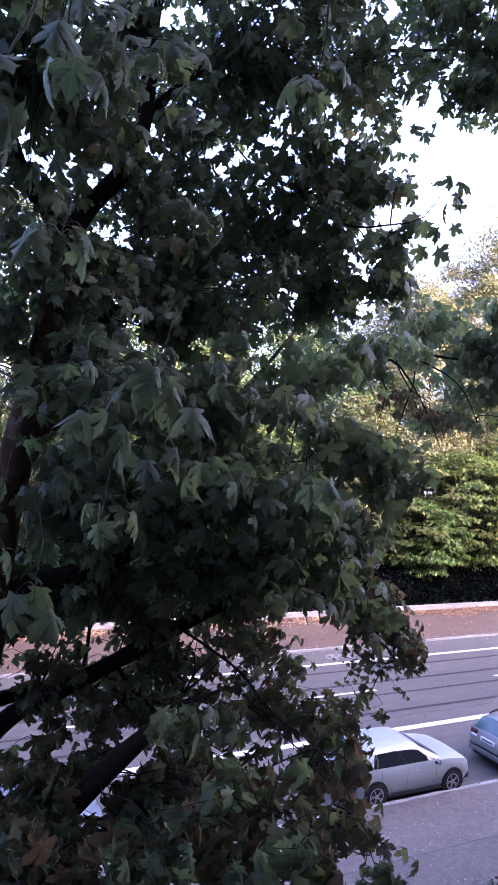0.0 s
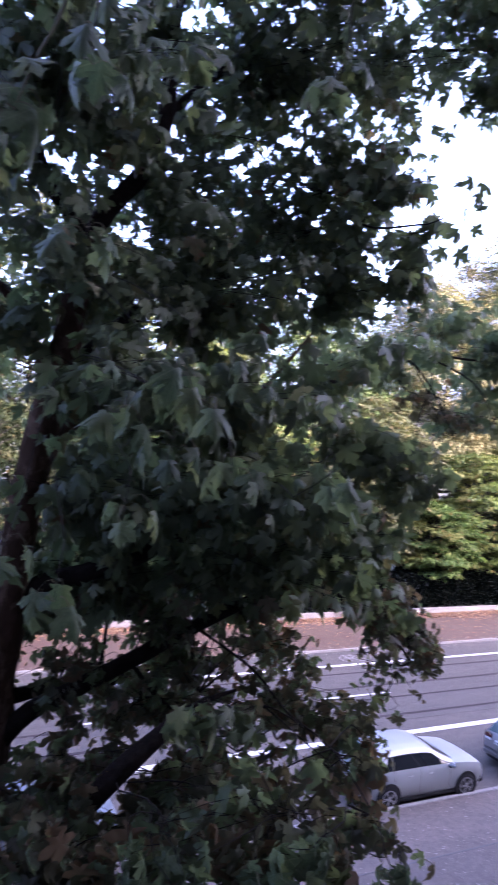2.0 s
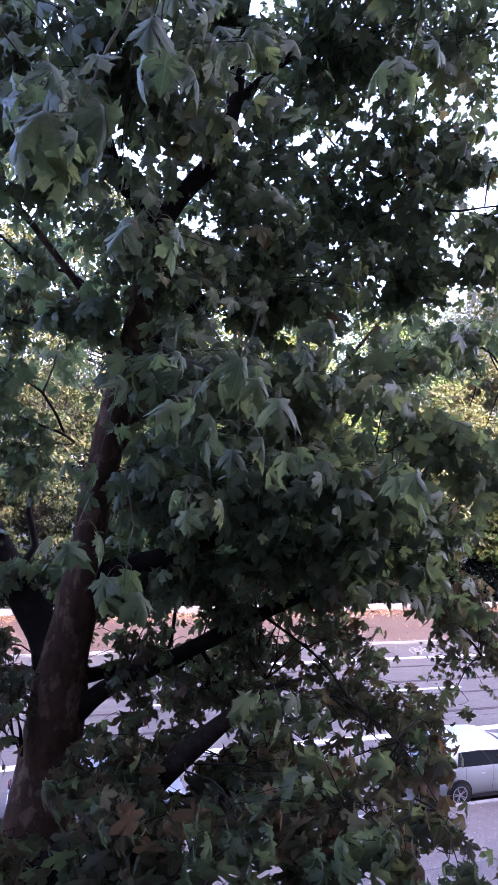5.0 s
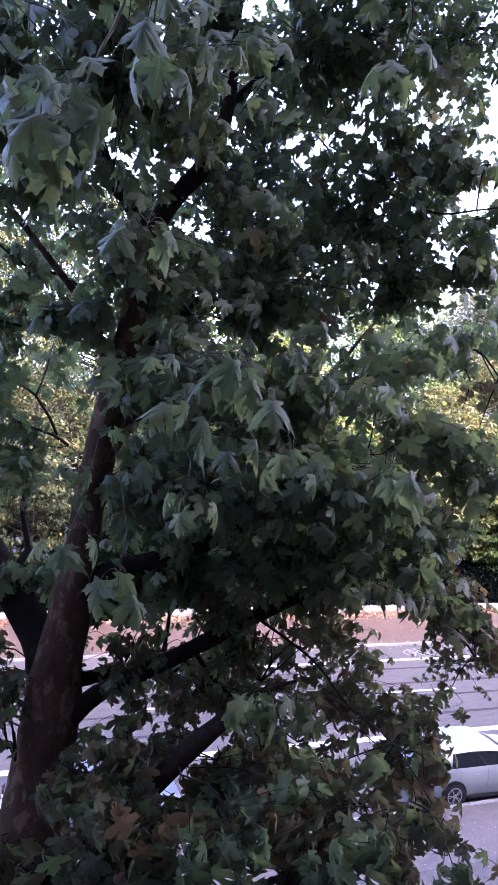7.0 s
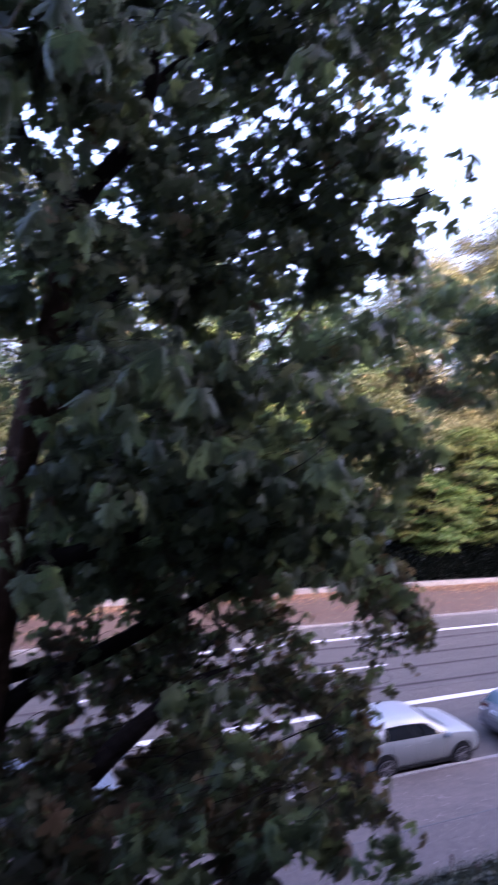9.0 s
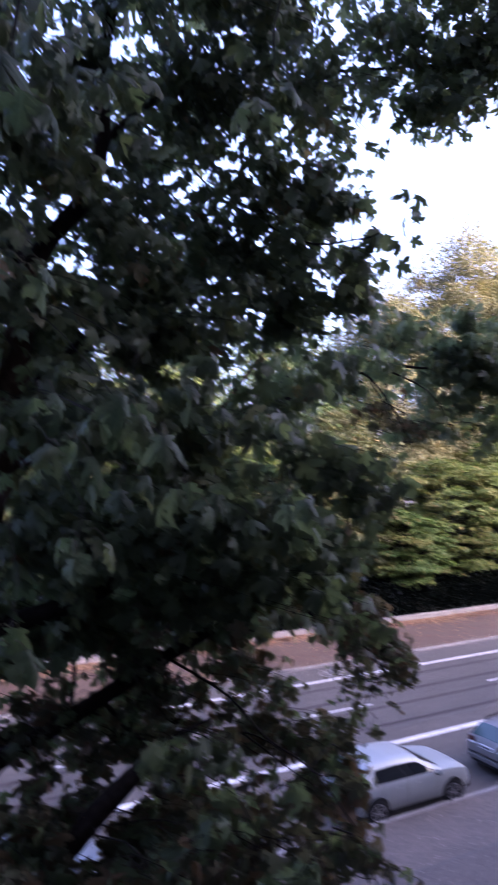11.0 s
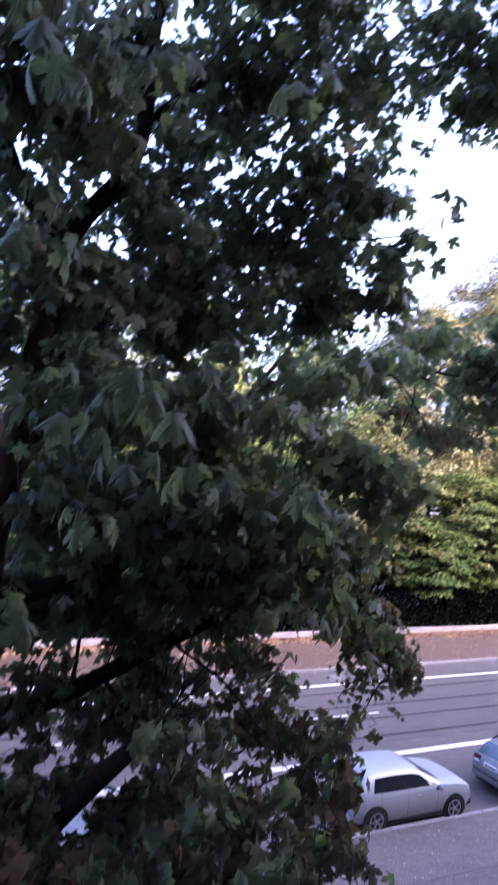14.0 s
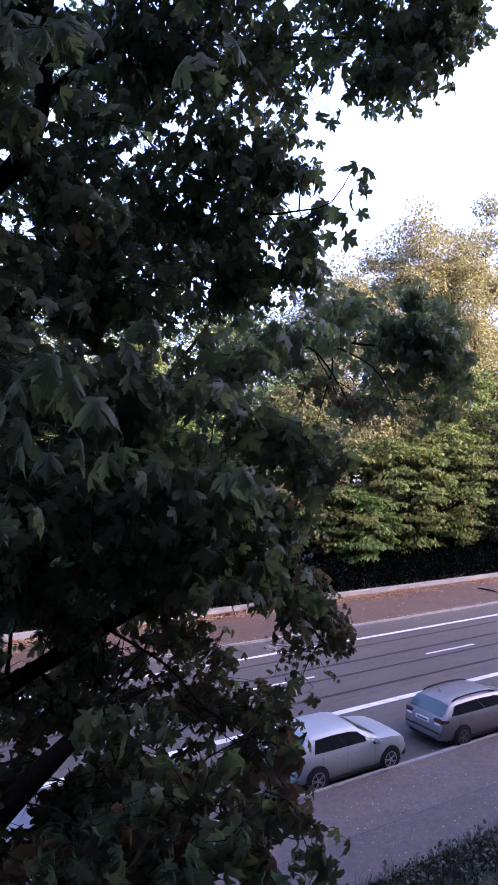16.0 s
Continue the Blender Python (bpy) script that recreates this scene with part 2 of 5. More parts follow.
ROOF_TILE = material("roof_tile", (0.17, 0.08, 0.05), 0.8, spots=(0.1, 0.05, 0.04), scale=2, fine=30, bump=0.5, bump_scale=12)
PANE = material("dark_glass", (0.006, 0.007, 0.008), 0.06, fine=0, specular=0.22)
REAR_GLASS = material("tinted_rear_glass", (0.026, 0.046, 0.049), 0.10, fine=0, specular=0.5)
TYRE = material("tyre_rubber", (0.008, 0.008, 0.009), 0.9, fine=50, specular=0.1)
ALLOY = material("wheel_alloy", (0.24, 0.24, 0.26), 0.38, 0.7, fine=40)
# estate rims: the wheel arch's shadow is put into this darker alloy
SHADED_ALLOY = material("shaded_wheel_alloy", (0.07, 0.07, 0.075), 0.5, 0.5, fine=40)
TRIM = material("black_trim", (0.008, 0.008, 0.009), 0.6, fine=50, specular=0.12)
LAMP_RED = material("tail_lamp_plastic", (0.055, 0.016, 0.015), 0.25, fine=0, coat=0.2, specular=0.3)
LAMP_CLEAR = material("head_lamp_plastic", (0.6, 0.6, 0.62), 0.12, fine=0, coat=0.5)
PLATE = material("number_plate_white", (0.42, 0.42, 0.43), 0.5, fine=0)
PLATE_BAR = material("number_plate_bar", (0.06, 0.06, 0.07), 0.5, fine=0)
SILVER = material("silver_car_paint", (0.192, 0.206, 0.218), 0.50, 0.30, spots=(0.172, 0.186, 0.198), scale=3, amount=0.3, fine=0, coat=0.1)
GREY_SILVER = material("grey_silver_car_paint", (0.150, 0.142, 0.146), 0.46, 0.60, spots=(0.118, 0.111, 0.116), scale=3, amount=0.3, fine=0, coat=0.12)
BLUE_SILVER = material("blue_silver_car_paint", (0.0658, 0.0759, 0.0944), 0.45, 0.1, spots=(0.0607, 0.0708, 0.0865), scale=3, amount=0.3, fine=0, coat=0.12)


# ---- building helpers ----
def mesh_of(name, verts, faces, mat, smooth=False):
    me = bpy.data.meshes.new(name)
    me.from_pydata([tuple(v) for v in verts], [], faces)
    me.materials.append(mat)
    if smooth:
        me.polygons.foreach_set("use_smooth", [True] * len(me.polygons))
    me.update()
    return me


def put(name, me, parent=None, label="", m=None):
    ob = new(name, me)
    if m is not None:
        ob.matrix_basis = m
    if parent is not None:
        ob.parent = parent
    if label:
        ob["label"] = label
    return ob


def part(name, bm, mat, parent, label="", smooth=False):
    me = bpy.data.meshes.new(name)
    bm.to_mesh(me)
    bm.free()
    me.materials.append(mat)
    if smooth:
        me.polygons.foreach_set("use_smooth", [True] * len(me.polygons))
    return put(name, me, parent, label)


def box_bm(x0, x1, y0, y1, z0, z1, bevel=0.0, bm=None):
    bm = bm or bmesh.new()
    made = bmesh.ops.create_cube(bm, size=1, matrix=Matrix.Translation(((x0 + x1) / 2, (y0 + y1) / 2, (z0 + z1) / 2)) @ Matrix.Diagonal((x1 - x0, y1 - y0, z1 - z0, 1)))
    if bevel:
        edges = {e for v in made["verts"] for e in v.link_edges}
        bmesh.ops.bevel(bm, geom=list(edges), offset=bevel, segments=2, affect="EDGES")
    return bm


def empty(name, at, label, category, group="", kind=""):
    ob = new(name)
    ob.matrix_basis = pose(*at)
    return tagged(ob, label, category, group, kind)


def tube(points, radii, sides=10, rough=0.0, seed=0, cap=True):
    """A tapered tube along a smooth path: vertices and faces."""
    pts = [Vector(p) for p in points]
    dense, rad = [], []
    for i in range(len(pts) - 1):
        a, b = pts[i], pts[i + 1]
        pa, pb = pts[max(i - 1, 0)], pts[min(i + 2, len(pts) - 1)]
        steps = max(2, int((b - a).length / (0.05 if sides > 20 else 0.12))) if sides > 6 else 2
        for k in range(steps):
            u = k / steps
            dense.append(0.5 * ((2 * a) + (b - pa) * u + (2 * pa - 5 * a + 4 * b - pb) * u * u + (3 * a - pa - 3 * b + pb) * u ** 3))
            rad.append(radii[i] * (1 - u) + radii[i + 1] * u)
    dense.append(pts[-1])
    rad.append(radii[-1])
    verts, faces = [], []
    side = Vector((1, 0.13, 0.07))
    for i, (p, r) in enumerate(zip(dense, rad)):
        d = (dense[min(i + 1, len(dense) - 1)] - dense[max(i - 1, 0)]).normalized()
        s = (side - d * side.dot(d)).normalized()
        t = d.cross(s)
        side = s
        for k in range(sides):
            a = 2 * math.pi * k / sides
            q = p + (s * math.cos(a) + t * math.sin(a)) * r
            if rough:
                q += (q - p) * rough * (noise.noise(q * 5 + Vector((seed, 0, 0))) + 0.5 * noise.noise(q * 14))
                if sides > 20:      # scaly plates on thick bark
                    q += (q - p) * rough * 0.9 * abs(noise.noise(Vector((q.x * 26, q.y * 26, q.z * 7))))
            verts.append(q)
    for i in range(len(dense) - 1):
        for k in range(sides):
            a, b = i * sides + k, i * sides + (k + 1) % sides
            faces.append((a, b, b + sides, a + sides))
    if cap:
        faces.append(tuple(range(sides))[::-1])
        faces.append(tuple(range(len(verts) - sides, len(verts))))
    return verts, faces


def join(pieces):
    verts, faces = [], []
    for v, f in pieces:
        k = len(verts)
        verts += v
        faces += [tuple(i + k for i in q) for q in f]
    return verts, faces


def frames_of(tips, normals):
    """Rotation matrices (n, 3, 3) whose y axis is the tip direction and whose z axis is nearest the normal."""
    y = tips / np.linalg.norm(tips, axis=1, keepdims=True)
    z = normals - y * np.sum(normals * y, axis=1, keepdims=True)
    z /= np.linalg.norm(z, axis=1, keepdims=True) + 1e-9
    x = np.cross(y, z)
    return np.stack([x, y, z], axis=2)


def scatter_mesh(name, shape, tris, places, turns, sizes, mat):
    """One mesh of many copies of a small shape (numpy arrays)."""
    n, k = len(places), shape.shape[-2]
    shapes = np.broadcast_to(shape, (n, k, 3))      # one shape for all, or one for each
    v = np.einsum("nij,nvj->nvi", turns * sizes[:, None, None], shapes) + places[:, None, :]
    f = (tris[None] + (np.arange(n) * k)[:, None, None]).reshape(-1, 3)
    me = bpy.data.meshes.new(name)
    me.vertices.add(n * k)
    me.vertices.foreach_set("co", v.astype(np.float32).ravel())
    me.loops.add(f.size)
    me.loops.foreach_set("vertex_index", f.astype(np.int32).ravel())
    me.polygons.add(len(f))
    me.polygons.foreach_set("loop_start", np.arange(0, f.size, 3, dtype=np.int32))
    me.materials.append(mat)
    me.update(calc_edges=True)
    me.validate()
    return me


def fan(outline, middle, lift):
    """A leaf: outline in the plane, fanned from a middle point, folded and drooped by lift(x, y)."""
    pts = [middle] + outline
    shape = np.array([(x, y, lift(x, y)) for x, y in pts])
    n = len(outline)
    tris = np.array([(0, 1 + i, 1 + (i + 1) % n) for i in range(n)])
    return shape, tris


def ridged_leaf(outline, middle, lift):
    """A leaf in three rings, its veins as low ridges and the blade sagging between them."""
    rings = [[(middle[0] + (x - middle[0]) * k, middle[1] + (y - middle[1]) * k) for x, y in outline] for k in (0.35, 0.7, 1.0)]
    pts = [middle] + rings[0] + rings[1] + rings[2]
    verts = [(x, y, lift(x, y) + 0.05 * math.hypot(x, y - middle[1]) * abs(math.cos(2.5 * math.atan2(x, y - middle[1])))) for x, y in pts]
    n = len(outline)
    faces = [(0, 1 + i, 1 + (i + 1) % n) for i in range(n)]
    for r in range(2):
        faces += [(1 + r * n + i, 1 + (r + 1) * n + i, 1 + (r + 1) * n + (i + 1) % n, 1 + r * n + (i + 1) % n) for i in range(n)]
    return verts, faces


# half outlines of a Norway maple leaf: five long pointed lobes, deep notches between them
HALF = [(0.16, -0.07), (0.43, -0.15), (0.26, 0.10), (0.62, 0.20), (0.75, 0.49), (0.44, 0.57), (0.19, 0.42), (0.33, 0.73), (0.13, 0.80)]
NEAR_HALF = [(0.14, -0.08), (0.28, -0.10), (0.44, -0.17), (0.38, -0.04), (0.27, 0.10), (0.44, 0.13), (0.62, 0.18), (0.61, 0.30), (0.78, 0.51), (0.61, 0.47),
             (0.47, 0.59), (0.34, 0.51), (0.19, 0.42), (0.25, 0.60), (0.36, 0.73), (0.21, 0.74), (0.12, 0.86)]


def whole(half):
    return [(0.0, 0.0)] + half + [(0.0, 1.05)] + [(-x, y) for x, y in reversed(half)]


MAPLE_OUTLINE, NEAR_OUTLINE = whole(HALF), whole(NEAR_HALF)
MAPLE_TRIS = fan(MAPLE_OUTLINE, (0.0, 0.26), lambda x, y: 0)[1]
MAPLE_SHAPES = np.array([fan([(x * wide * (1 + skew * y), y) for x, y in MAPLE_OUTLINE], (0.0, 0.26), lambda x, y: -fold * abs(x) ** 1.3 - droop * y * abs(y) + 0.07 * math.sin(9 * x + 5 * y) + twist * x * y)[0]
                         for wide, fold, droop, skew, twist in ((1.0, 0.35, 0.30, 0.1, 0.25), (0.95, 0.60, 0.50, -0.1, -0.3), (0.88, 0.95, 0.55, 0.0, 0.4), (1.05, 0.45, 0.80, 0.15, -0.35), (0.82, 0.40, 0.35, -0.15, 0.5), (0.95, 1.05, 0.40, 0.1, -0.2), (0.78, 1.30, 0.60, 0.0, -0.4), (1.0, 0.25, 0.95, 0.15, 0.3))])
SMALL_OUTLINE = [(0.0, 0.0), (0.22, 0.14), (0.34, 0.42), (0.16, 0.62), (0.0, 1.0), (-0.20, 0.66), (-0.32, 0.36), (-0.18, 0.10)]
SMALL_SHAPE, SMALL_TRIS = fan(SMALL_OUTLINE, (0.0, 0.4), lambda x, y: -0.25 * abs(x) - 0.25 * y * y)

SPRIG_SHAPE = np.array([(0.0, 0.0, 0.0), (0.30, 0.22, -0.08), (0.30, 0.62, -0.14), (0.0, 1.0, -0.25), (-0.28, 0.58, -0.13), (-0.30, 0.25, -0.08)])
SPRIG_TRIS = np.array([(0, 1, 2), (0, 2, 3), (0, 3, 4), (0, 4, 5)])
DIAMOND_SHAPE = np.array([(0.0, 0.0, 0.0), (0.34, 0.45, -0.10), (0.0, 1.0, -0.22), (-0.34, 0.42, -0.10)])
DIAMOND_TRIS = np.array([(0, 1, 2), (0, 2, 3)])

rng = np.random.default_rng(7)

# ---- setting: ground, road, pavements ----
ROAD_Y0, ROAD_Y1 = 13.64, 25.60
ground = tagged(put("ground", mesh_of("ground", [(-900, -900, -0.03), (900, -900, -0.03), (900, 900, -0.03), (-900, 900, -0.03)], [(0, 1, 2, 3)], SOIL)),
                "dark bare soil under grass, trees and street", "ground", kind="structure")


def slab(name, x0, x1, y0, y1, z0, z1, mat, label, category):
    return tagged(part(name, box_bm(x0, x1, y0, y1, z0, z1), mat, None), label, category, kind="structure")


road = slab("road", -160, 260, ROAD_Y0, ROAD_Y1, -0.2, 0.0, ASPHALT, "grey asphalt street with tram rails set flush", "road")
slab("track_bed", -160, 260, 18.35, 23.3, -0.1, 0.004, TRACK_BED, "smoother dark asphalt strip round the tram rails", "track bed")
slab("pavement", -160, 260, 10.12, 13.50, -0.2, 0.10, PAVEMENT, "grey-violet asphalt pavement strewn with pale leaves", "pavement")
slab("pavement_strip", -160, 260, 10.13, 11.54, 0.0, 0.104, PATCH, "darker repaved strip of the asphalt pavement", "pavement")
slab("joint", -160, 260, 11.545, 11.58, 0.05, 0.1045, CRACK, "dark tar joint along the pavement", "joint")
slab("far_pavement", -160, 260, 25.72, 30.70, -0.2, 0.08, FAR_PAVEMENT, "reddish brown asphalt pavement with fallen leaves", "pavement")

for y, w in ((18.77, 0.10), (20.21, 0.07), (21.41, 0.10), (22.88, 0.07)):
    rail = tagged(part("tram_rail", box_bm(-160, 260, y - w / 2, y + w / 2, -0.1, 0.009), RAIL, None), "dark steel tram rail set flush in asphalt", "rail", group="tram rails", kind="structure")
    part("rail_head", box_bm(-160, 260, y + w / 2 + 0.004, y + w / 2 + 0.034, -0.1, 0.010), RAIL, rail)
for y, w in ((17.45, 0.26), (23.84, 0.20)):
    tagged(part("lane_line", box_bm(-160, 260, y - w / 2, y + w / 2, -0.02, 0.006), PAINT, None), "solid white painted lane line on asphalt", "road marking", group="solid lane lines", kind="structure")
for i in range(-6, 12):
    x = 21.83 + 9 * i
    tagged(part("lane_dash", box_bm(x, x + 3.0, 20.62, 20.74, -0.02, 0.007), PAINT, None), "white painted dash between the tram tracks", "road marking", group="lane dashes", kind="structure")


def kerb_row(name, y0, y1, z1, mat, label, group, x0=-14.0, x1=66.0, length=1.0):
    """A kerb of single stones, with plain long runs past the street's near stretch."""
    ob = empty(name, (0, 0, 0), label, "kerb", kind="structure")
    me = bpy.data.meshes.new("kerb_stone")
    bm = box_bm(0.003, length - 0.003, 0, y1 - y0, -0.2, z1, 0.012)
    bm.to_mesh(me)
    bm.free()
    me.materials.append(mat)
    for i in range(int((x1 - x0) / length)):
        put("kerb_stone", me, ob, m=pose(x0 + i * length, y0 + random.uniform(-0.006, 0.006), random.uniform(-0.006, 0.006), 0, 0, random.uniform(-0.3, 0.3)))
    for a, b in ((-160, x0), (x1, 260)):
        part("kerb_run", box_bm(a, b, y0, y1, -0.2, z1), mat, ob)
    return ob


# ---- low stone parapet, leaf litter and fence along the far pavement ----
def parapet():
    ob = empty("parapet", (0, 0, 0), "low pale stone parapet kerb along the woods", "parapet", kind="structure")
    lengths = [random.uniform(4.5, 8.0) for _ in range(22)]
    x = -28.0
    for w in lengths:
        bm = box_bm(x + 0.004, x + w - 0.004, 30.72 + random.uniform(-0.02, 0.02), 31.06, -0.2, 0.34 + random.uniform(-0.02, 0.02), 0.025)
        part("coping_stone", bm, COPING, ob)
        x += w
    return ob


def fence():
    for i in range(36):
        x = -24 + 2.5 * i
        ob = empty("fence_panel", (x, 31.35, 0), "dark green welded wire fence panel behind the parapet", "fence", group="fence panels")
        part("post", box_bm(-0.022, 0.022, -0.022, 0.022, -0.2, 1.9, 0.006), FENCE, ob)
        bm = bmesh.new()
        for k in range(10):
            box_bm(0.03, 2.47, -0.004, 0.004, 0.1 + 0.19 * k, 0.105 + 0.19 * k, bm=bm)
        for k in range(16):
            box_bm(0.15 + 0.15 * k, 0.155 + 0.15 * k, -0.008, -0.002, 0.05, 1.85, bm=bm)
        part("wire_mesh", bm, FENCE, ob)


def litter(name, n, mat, place, size, label):
    p = np.array([place() for _ in range(n)])
    tips = np.stack([rng.normal(size=n), rng.normal(size=n), 0.15 * rng.normal(size=n)], 1)
    normals = np.stack([0.35 * rng.normal(size=n), 0.35 * rng.normal(size=n), np.ones(n)], 1)
    me = scatter_mesh(name, SPRIG_SHAPE, SPRIG_TRIS, p, frames_of(tips, normals), rng.uniform(size[0], size[1], n), mat)
    tagged(put(name, me), label, "fallen leaves", kind="stuff")


def near_pavement_leaf():
    x = random.uniform(-10, 45)
    y = 10.2 + 3.25 * random.random()
    return x, y, 0.125


def gutter_leaf():
    return random.uniform(-14, 60), random.choice((25.5 - abs(random.gauss(0, 0.18)), 13.7 + abs(random.gauss(0, 0.12)))), 0.02


def far_gutter_leaf():
    return random.uniform(-14, 60), 25.74 + abs(random.gauss(0, 0.16)), 0.10


def drift_leaf():
    while True:
        x = random.uniform(-20, 60)
        if noise.noise((x * 0.16, 3.1, 0)) > -0.25 or random.random() < 0.25:
            return x, 30.68 - abs(random.gauss(0, 0.55 + 0.35 * noise.noise((x * 0.3, 8.0, 0)))), 0.09 + 0.05 * random.random()


def far_pavement_leaf():
    return random.uniform(-20, 60), random.uniform(25.8, 30.6), 0.10


def bicycle_symbol(x, y):
    """Worn painted bicycle on the cycle lane: two rings and a frame."""
    bm = bmesh.new()

    def bar(a, b, w=0.07):
        a, b = Vector(a), Vector(b)
        s = Vector((-(b - a).y, (b - a).x, 0)).normalized() * w / 2
        bm.faces.new([bm.verts.new(q) for q in (a - s, b - s, b + s, a + s)])

    for cx in (-0.42, 0.42):
        for k in range(16):
            a0, a1 = 2 * math.pi * k / 16, 2 * math.pi * (k + 1) / 16
            bar((cx + 0.27 * math.cos(a0), 0.42 * math.sin(a0), 0), (cx + 0.27 * math.cos(a1), 0.42 * math.sin(a1), 0))
    for a, b in (((-0.42, 0), (-0.15, 0.5)), ((-0.15, 0.5), (0.3, 0.5)), ((0.42, 0), (0.25, 0.7)), ((-0.42, 0), (-0.02, 0)), ((-0.02, 0), (0.3, 0.5)), ((-0.02, 0), (-0.2, 0.62)), ((0.25, 0.7), (0.38, 0.72)), ((-0.3, 0.62), (-0.12, 0.62))):
        bar((*a, 0), (*b, 0))
    ob = part("bicycle_marking", bm, OLD_PAINT, None)
    ob.matrix_basis = pose(x, y, 0.006) @ Matrix.Scale(0.8, 4)
    tagged(ob, "worn white painted bicycle symbol on the cycle lane", "road marking", kind="structure")


kerb_row("kerb", 13.50, 13.64, 0.11, KERB, "light granite kerb between street and pavement", "kerbs")
kerb_row("far_kerb", 25.60, 25.72, 0.09, KERB, "light granite kerb of the far pavement", "kerbs")
parapet()
fence()
bicycle_symbol(16.7, 24.55)


# ---- the house behind the camera, sized for its shade, and unseen blocks added beside it ----
def house():
    ob = empty("apartment_house", (0, -0.9, 0), "stuccoed apartment house with rows of tall windows", "house")
    openings = []
    for i in range(-4, 11):
        for k in range(5):
            openings.append((i * 2.6 - 0.55, 1.4 + k * 3.25, 1.1, 1.75))
    bm = bmesh.new()
    xs = sorted({-12.5, 30.0} | {v for o in openings for v in (o[0], o[0] + o[2])})
    zs = sorted({0.0, 17.4} | {v for o in openings for v in (o[1], o[1] + o[3])})
    for a, b in zip(xs, xs[1:]):
        for c, d in zip(zs, zs[1:]):
            if not any(o[0] - 1e-6 <= a and b <= o[0] + o[2] + 1e-6 and o[1] - 1e-6 <= c and d <= o[1] + o[3] + 1e-6 for o in openings):
                box_bm(a, b, -0.45, 0.0, c, d, bm=bm)
    part("wall", bm, STUCCO, ob)
    for x, z, w, h in openings:
        win = part("window", box_bm(x + 0.06, x + w - 0.06, -0.22, -0.20, z + 0.06, z + h - 0.06), PANE, ob)
        f = bmesh.new()
        for a, b, c, d in ((x, x + 0.06, z, z + h), (x + w - 0.06, x + w, z, z + h), (x + 0.06, x + w - 0.06, z, z + 0.06), (x + 0.06, x + w - 0.06, z + h - 0.06, z + h), (x + w / 2 - 0.04, x + w / 2 + 0.04, z + 0.06, z + h - 0.06)):
            box_bm(a, b, -0.25, -0.17, c, d, bm=f)
        part("frame", f, FRAME_WHITE, win)
        part("sill", box_bm(x - 0.08, x + w + 0.08, -0.2, 0.10, z - 0.08, z - 0.005, 0.01), STONE_TRIM, win)
    bm = bmesh.new()
    v = [bm.verts.new(p) for p in ((-12.7, 0.5, 17.4), (30.2, 0.5, 17.4), (30.2, -5.5, 21.8), (-12.7, -5.5, 21.8), (-12.7, -11.5, 17.4), (30.2, -11.5, 17.4))]
    for q in ((0, 1, 2, 3), (3, 2, 5, 4), (0, 3, 4), (1, 5, 2), (0, 4, 5, 1)):
        bm.faces.new([v[i] for i in q])
    part("roof", bm, ROOF_TILE, ob)
    part("rear_body", box_bm(-12.5, 30.0, -11.0, -0.6, 0, 17.35), STUCCO, ob)


# unseen side blocks added to carry the house's shade along the street
def shade_block(x0, x1, height):
    ob = empty("street_shade_block", (x0, -0.9, 0), "plain stuccoed block, unseen, added to shade the street", "house", group="neighbouring houses")
    w = x1 - x0
    part("wall", box_bm(0, w, -11.0, -0.1, 0, height), STUCCO, ob)
    bm = bmesh.new()
    v = [bm.verts.new(p) for p in ((-0.1, 0.3, height), (w + 0.1, 0.3, height), (w + 0.1, -5.5, height + 4.4), (-0.1, -5.5, height + 4.4), (-0.1, -11.5, height), (w + 0.1, -11.5, height))]
    for q in ((0, 1, 2, 3), (3, 2, 5, 4), (0, 3, 4), (1, 5, 2), (0, 4, 5, 1)):
        bm.faces.new([v[i] for i in q])
    part("roof", bm, ROOF_TILE, ob)


# ---- the maple before the window ----
BOUGH_LINES = []


def limb(points, sides=10):
    BOUGH_LINES.append(points)
    return tube([p[:3] for p in points], [p[3] for p in points], sides, 0.10, len(BOUGH_LINES))


maple = empty("maple_tree", (-0.55, 4.45, 0), "broad Norway maple with dark green drooping leaves", "tree")
OFF = Vector((0.55, -4.45, 0.0))


def maple_part(name, vf, mat, label="", smooth=True):
    v, f = vf
    return put(name, mesh_of(name, [Vector(p) + OFF for p in v], f, mat, smooth), maple, label)


maple_part("trunk", limb([(-0.55, 4.45, -0.1, 0.42), (-0.50, 4.46, 0.5, 0.33), (-0.30, 4.48, 2.4, 0.295), (-0.06, 4.52, 4.3, 0.27), (0.14, 4.60, 5.71, 0.245), (0.23, 4.74, 6.41, 0.204), (0.28, 4.82, 6.97, 0.176),
                          (0.35, 4.81, 7.48, 0.130), (0.41, 4.81, 8.03, 0.112), (0.49, 4.70, 8.72, 0.108), (0.57, 4.56, 9.16, 0.098), (0.61, 4.42, 9.72, 0.081), (0.63, 4.34, 10.0, 0.072)], 40),
           BARK, "brown scaly bark with pale flaked patches")

def grow_limb(points, bark=BARK_SHADED):
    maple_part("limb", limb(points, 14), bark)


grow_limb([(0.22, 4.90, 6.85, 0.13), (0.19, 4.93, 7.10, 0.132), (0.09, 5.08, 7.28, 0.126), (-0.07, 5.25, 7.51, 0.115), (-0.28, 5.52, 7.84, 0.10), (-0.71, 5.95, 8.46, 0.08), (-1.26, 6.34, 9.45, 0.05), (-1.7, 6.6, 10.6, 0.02)])
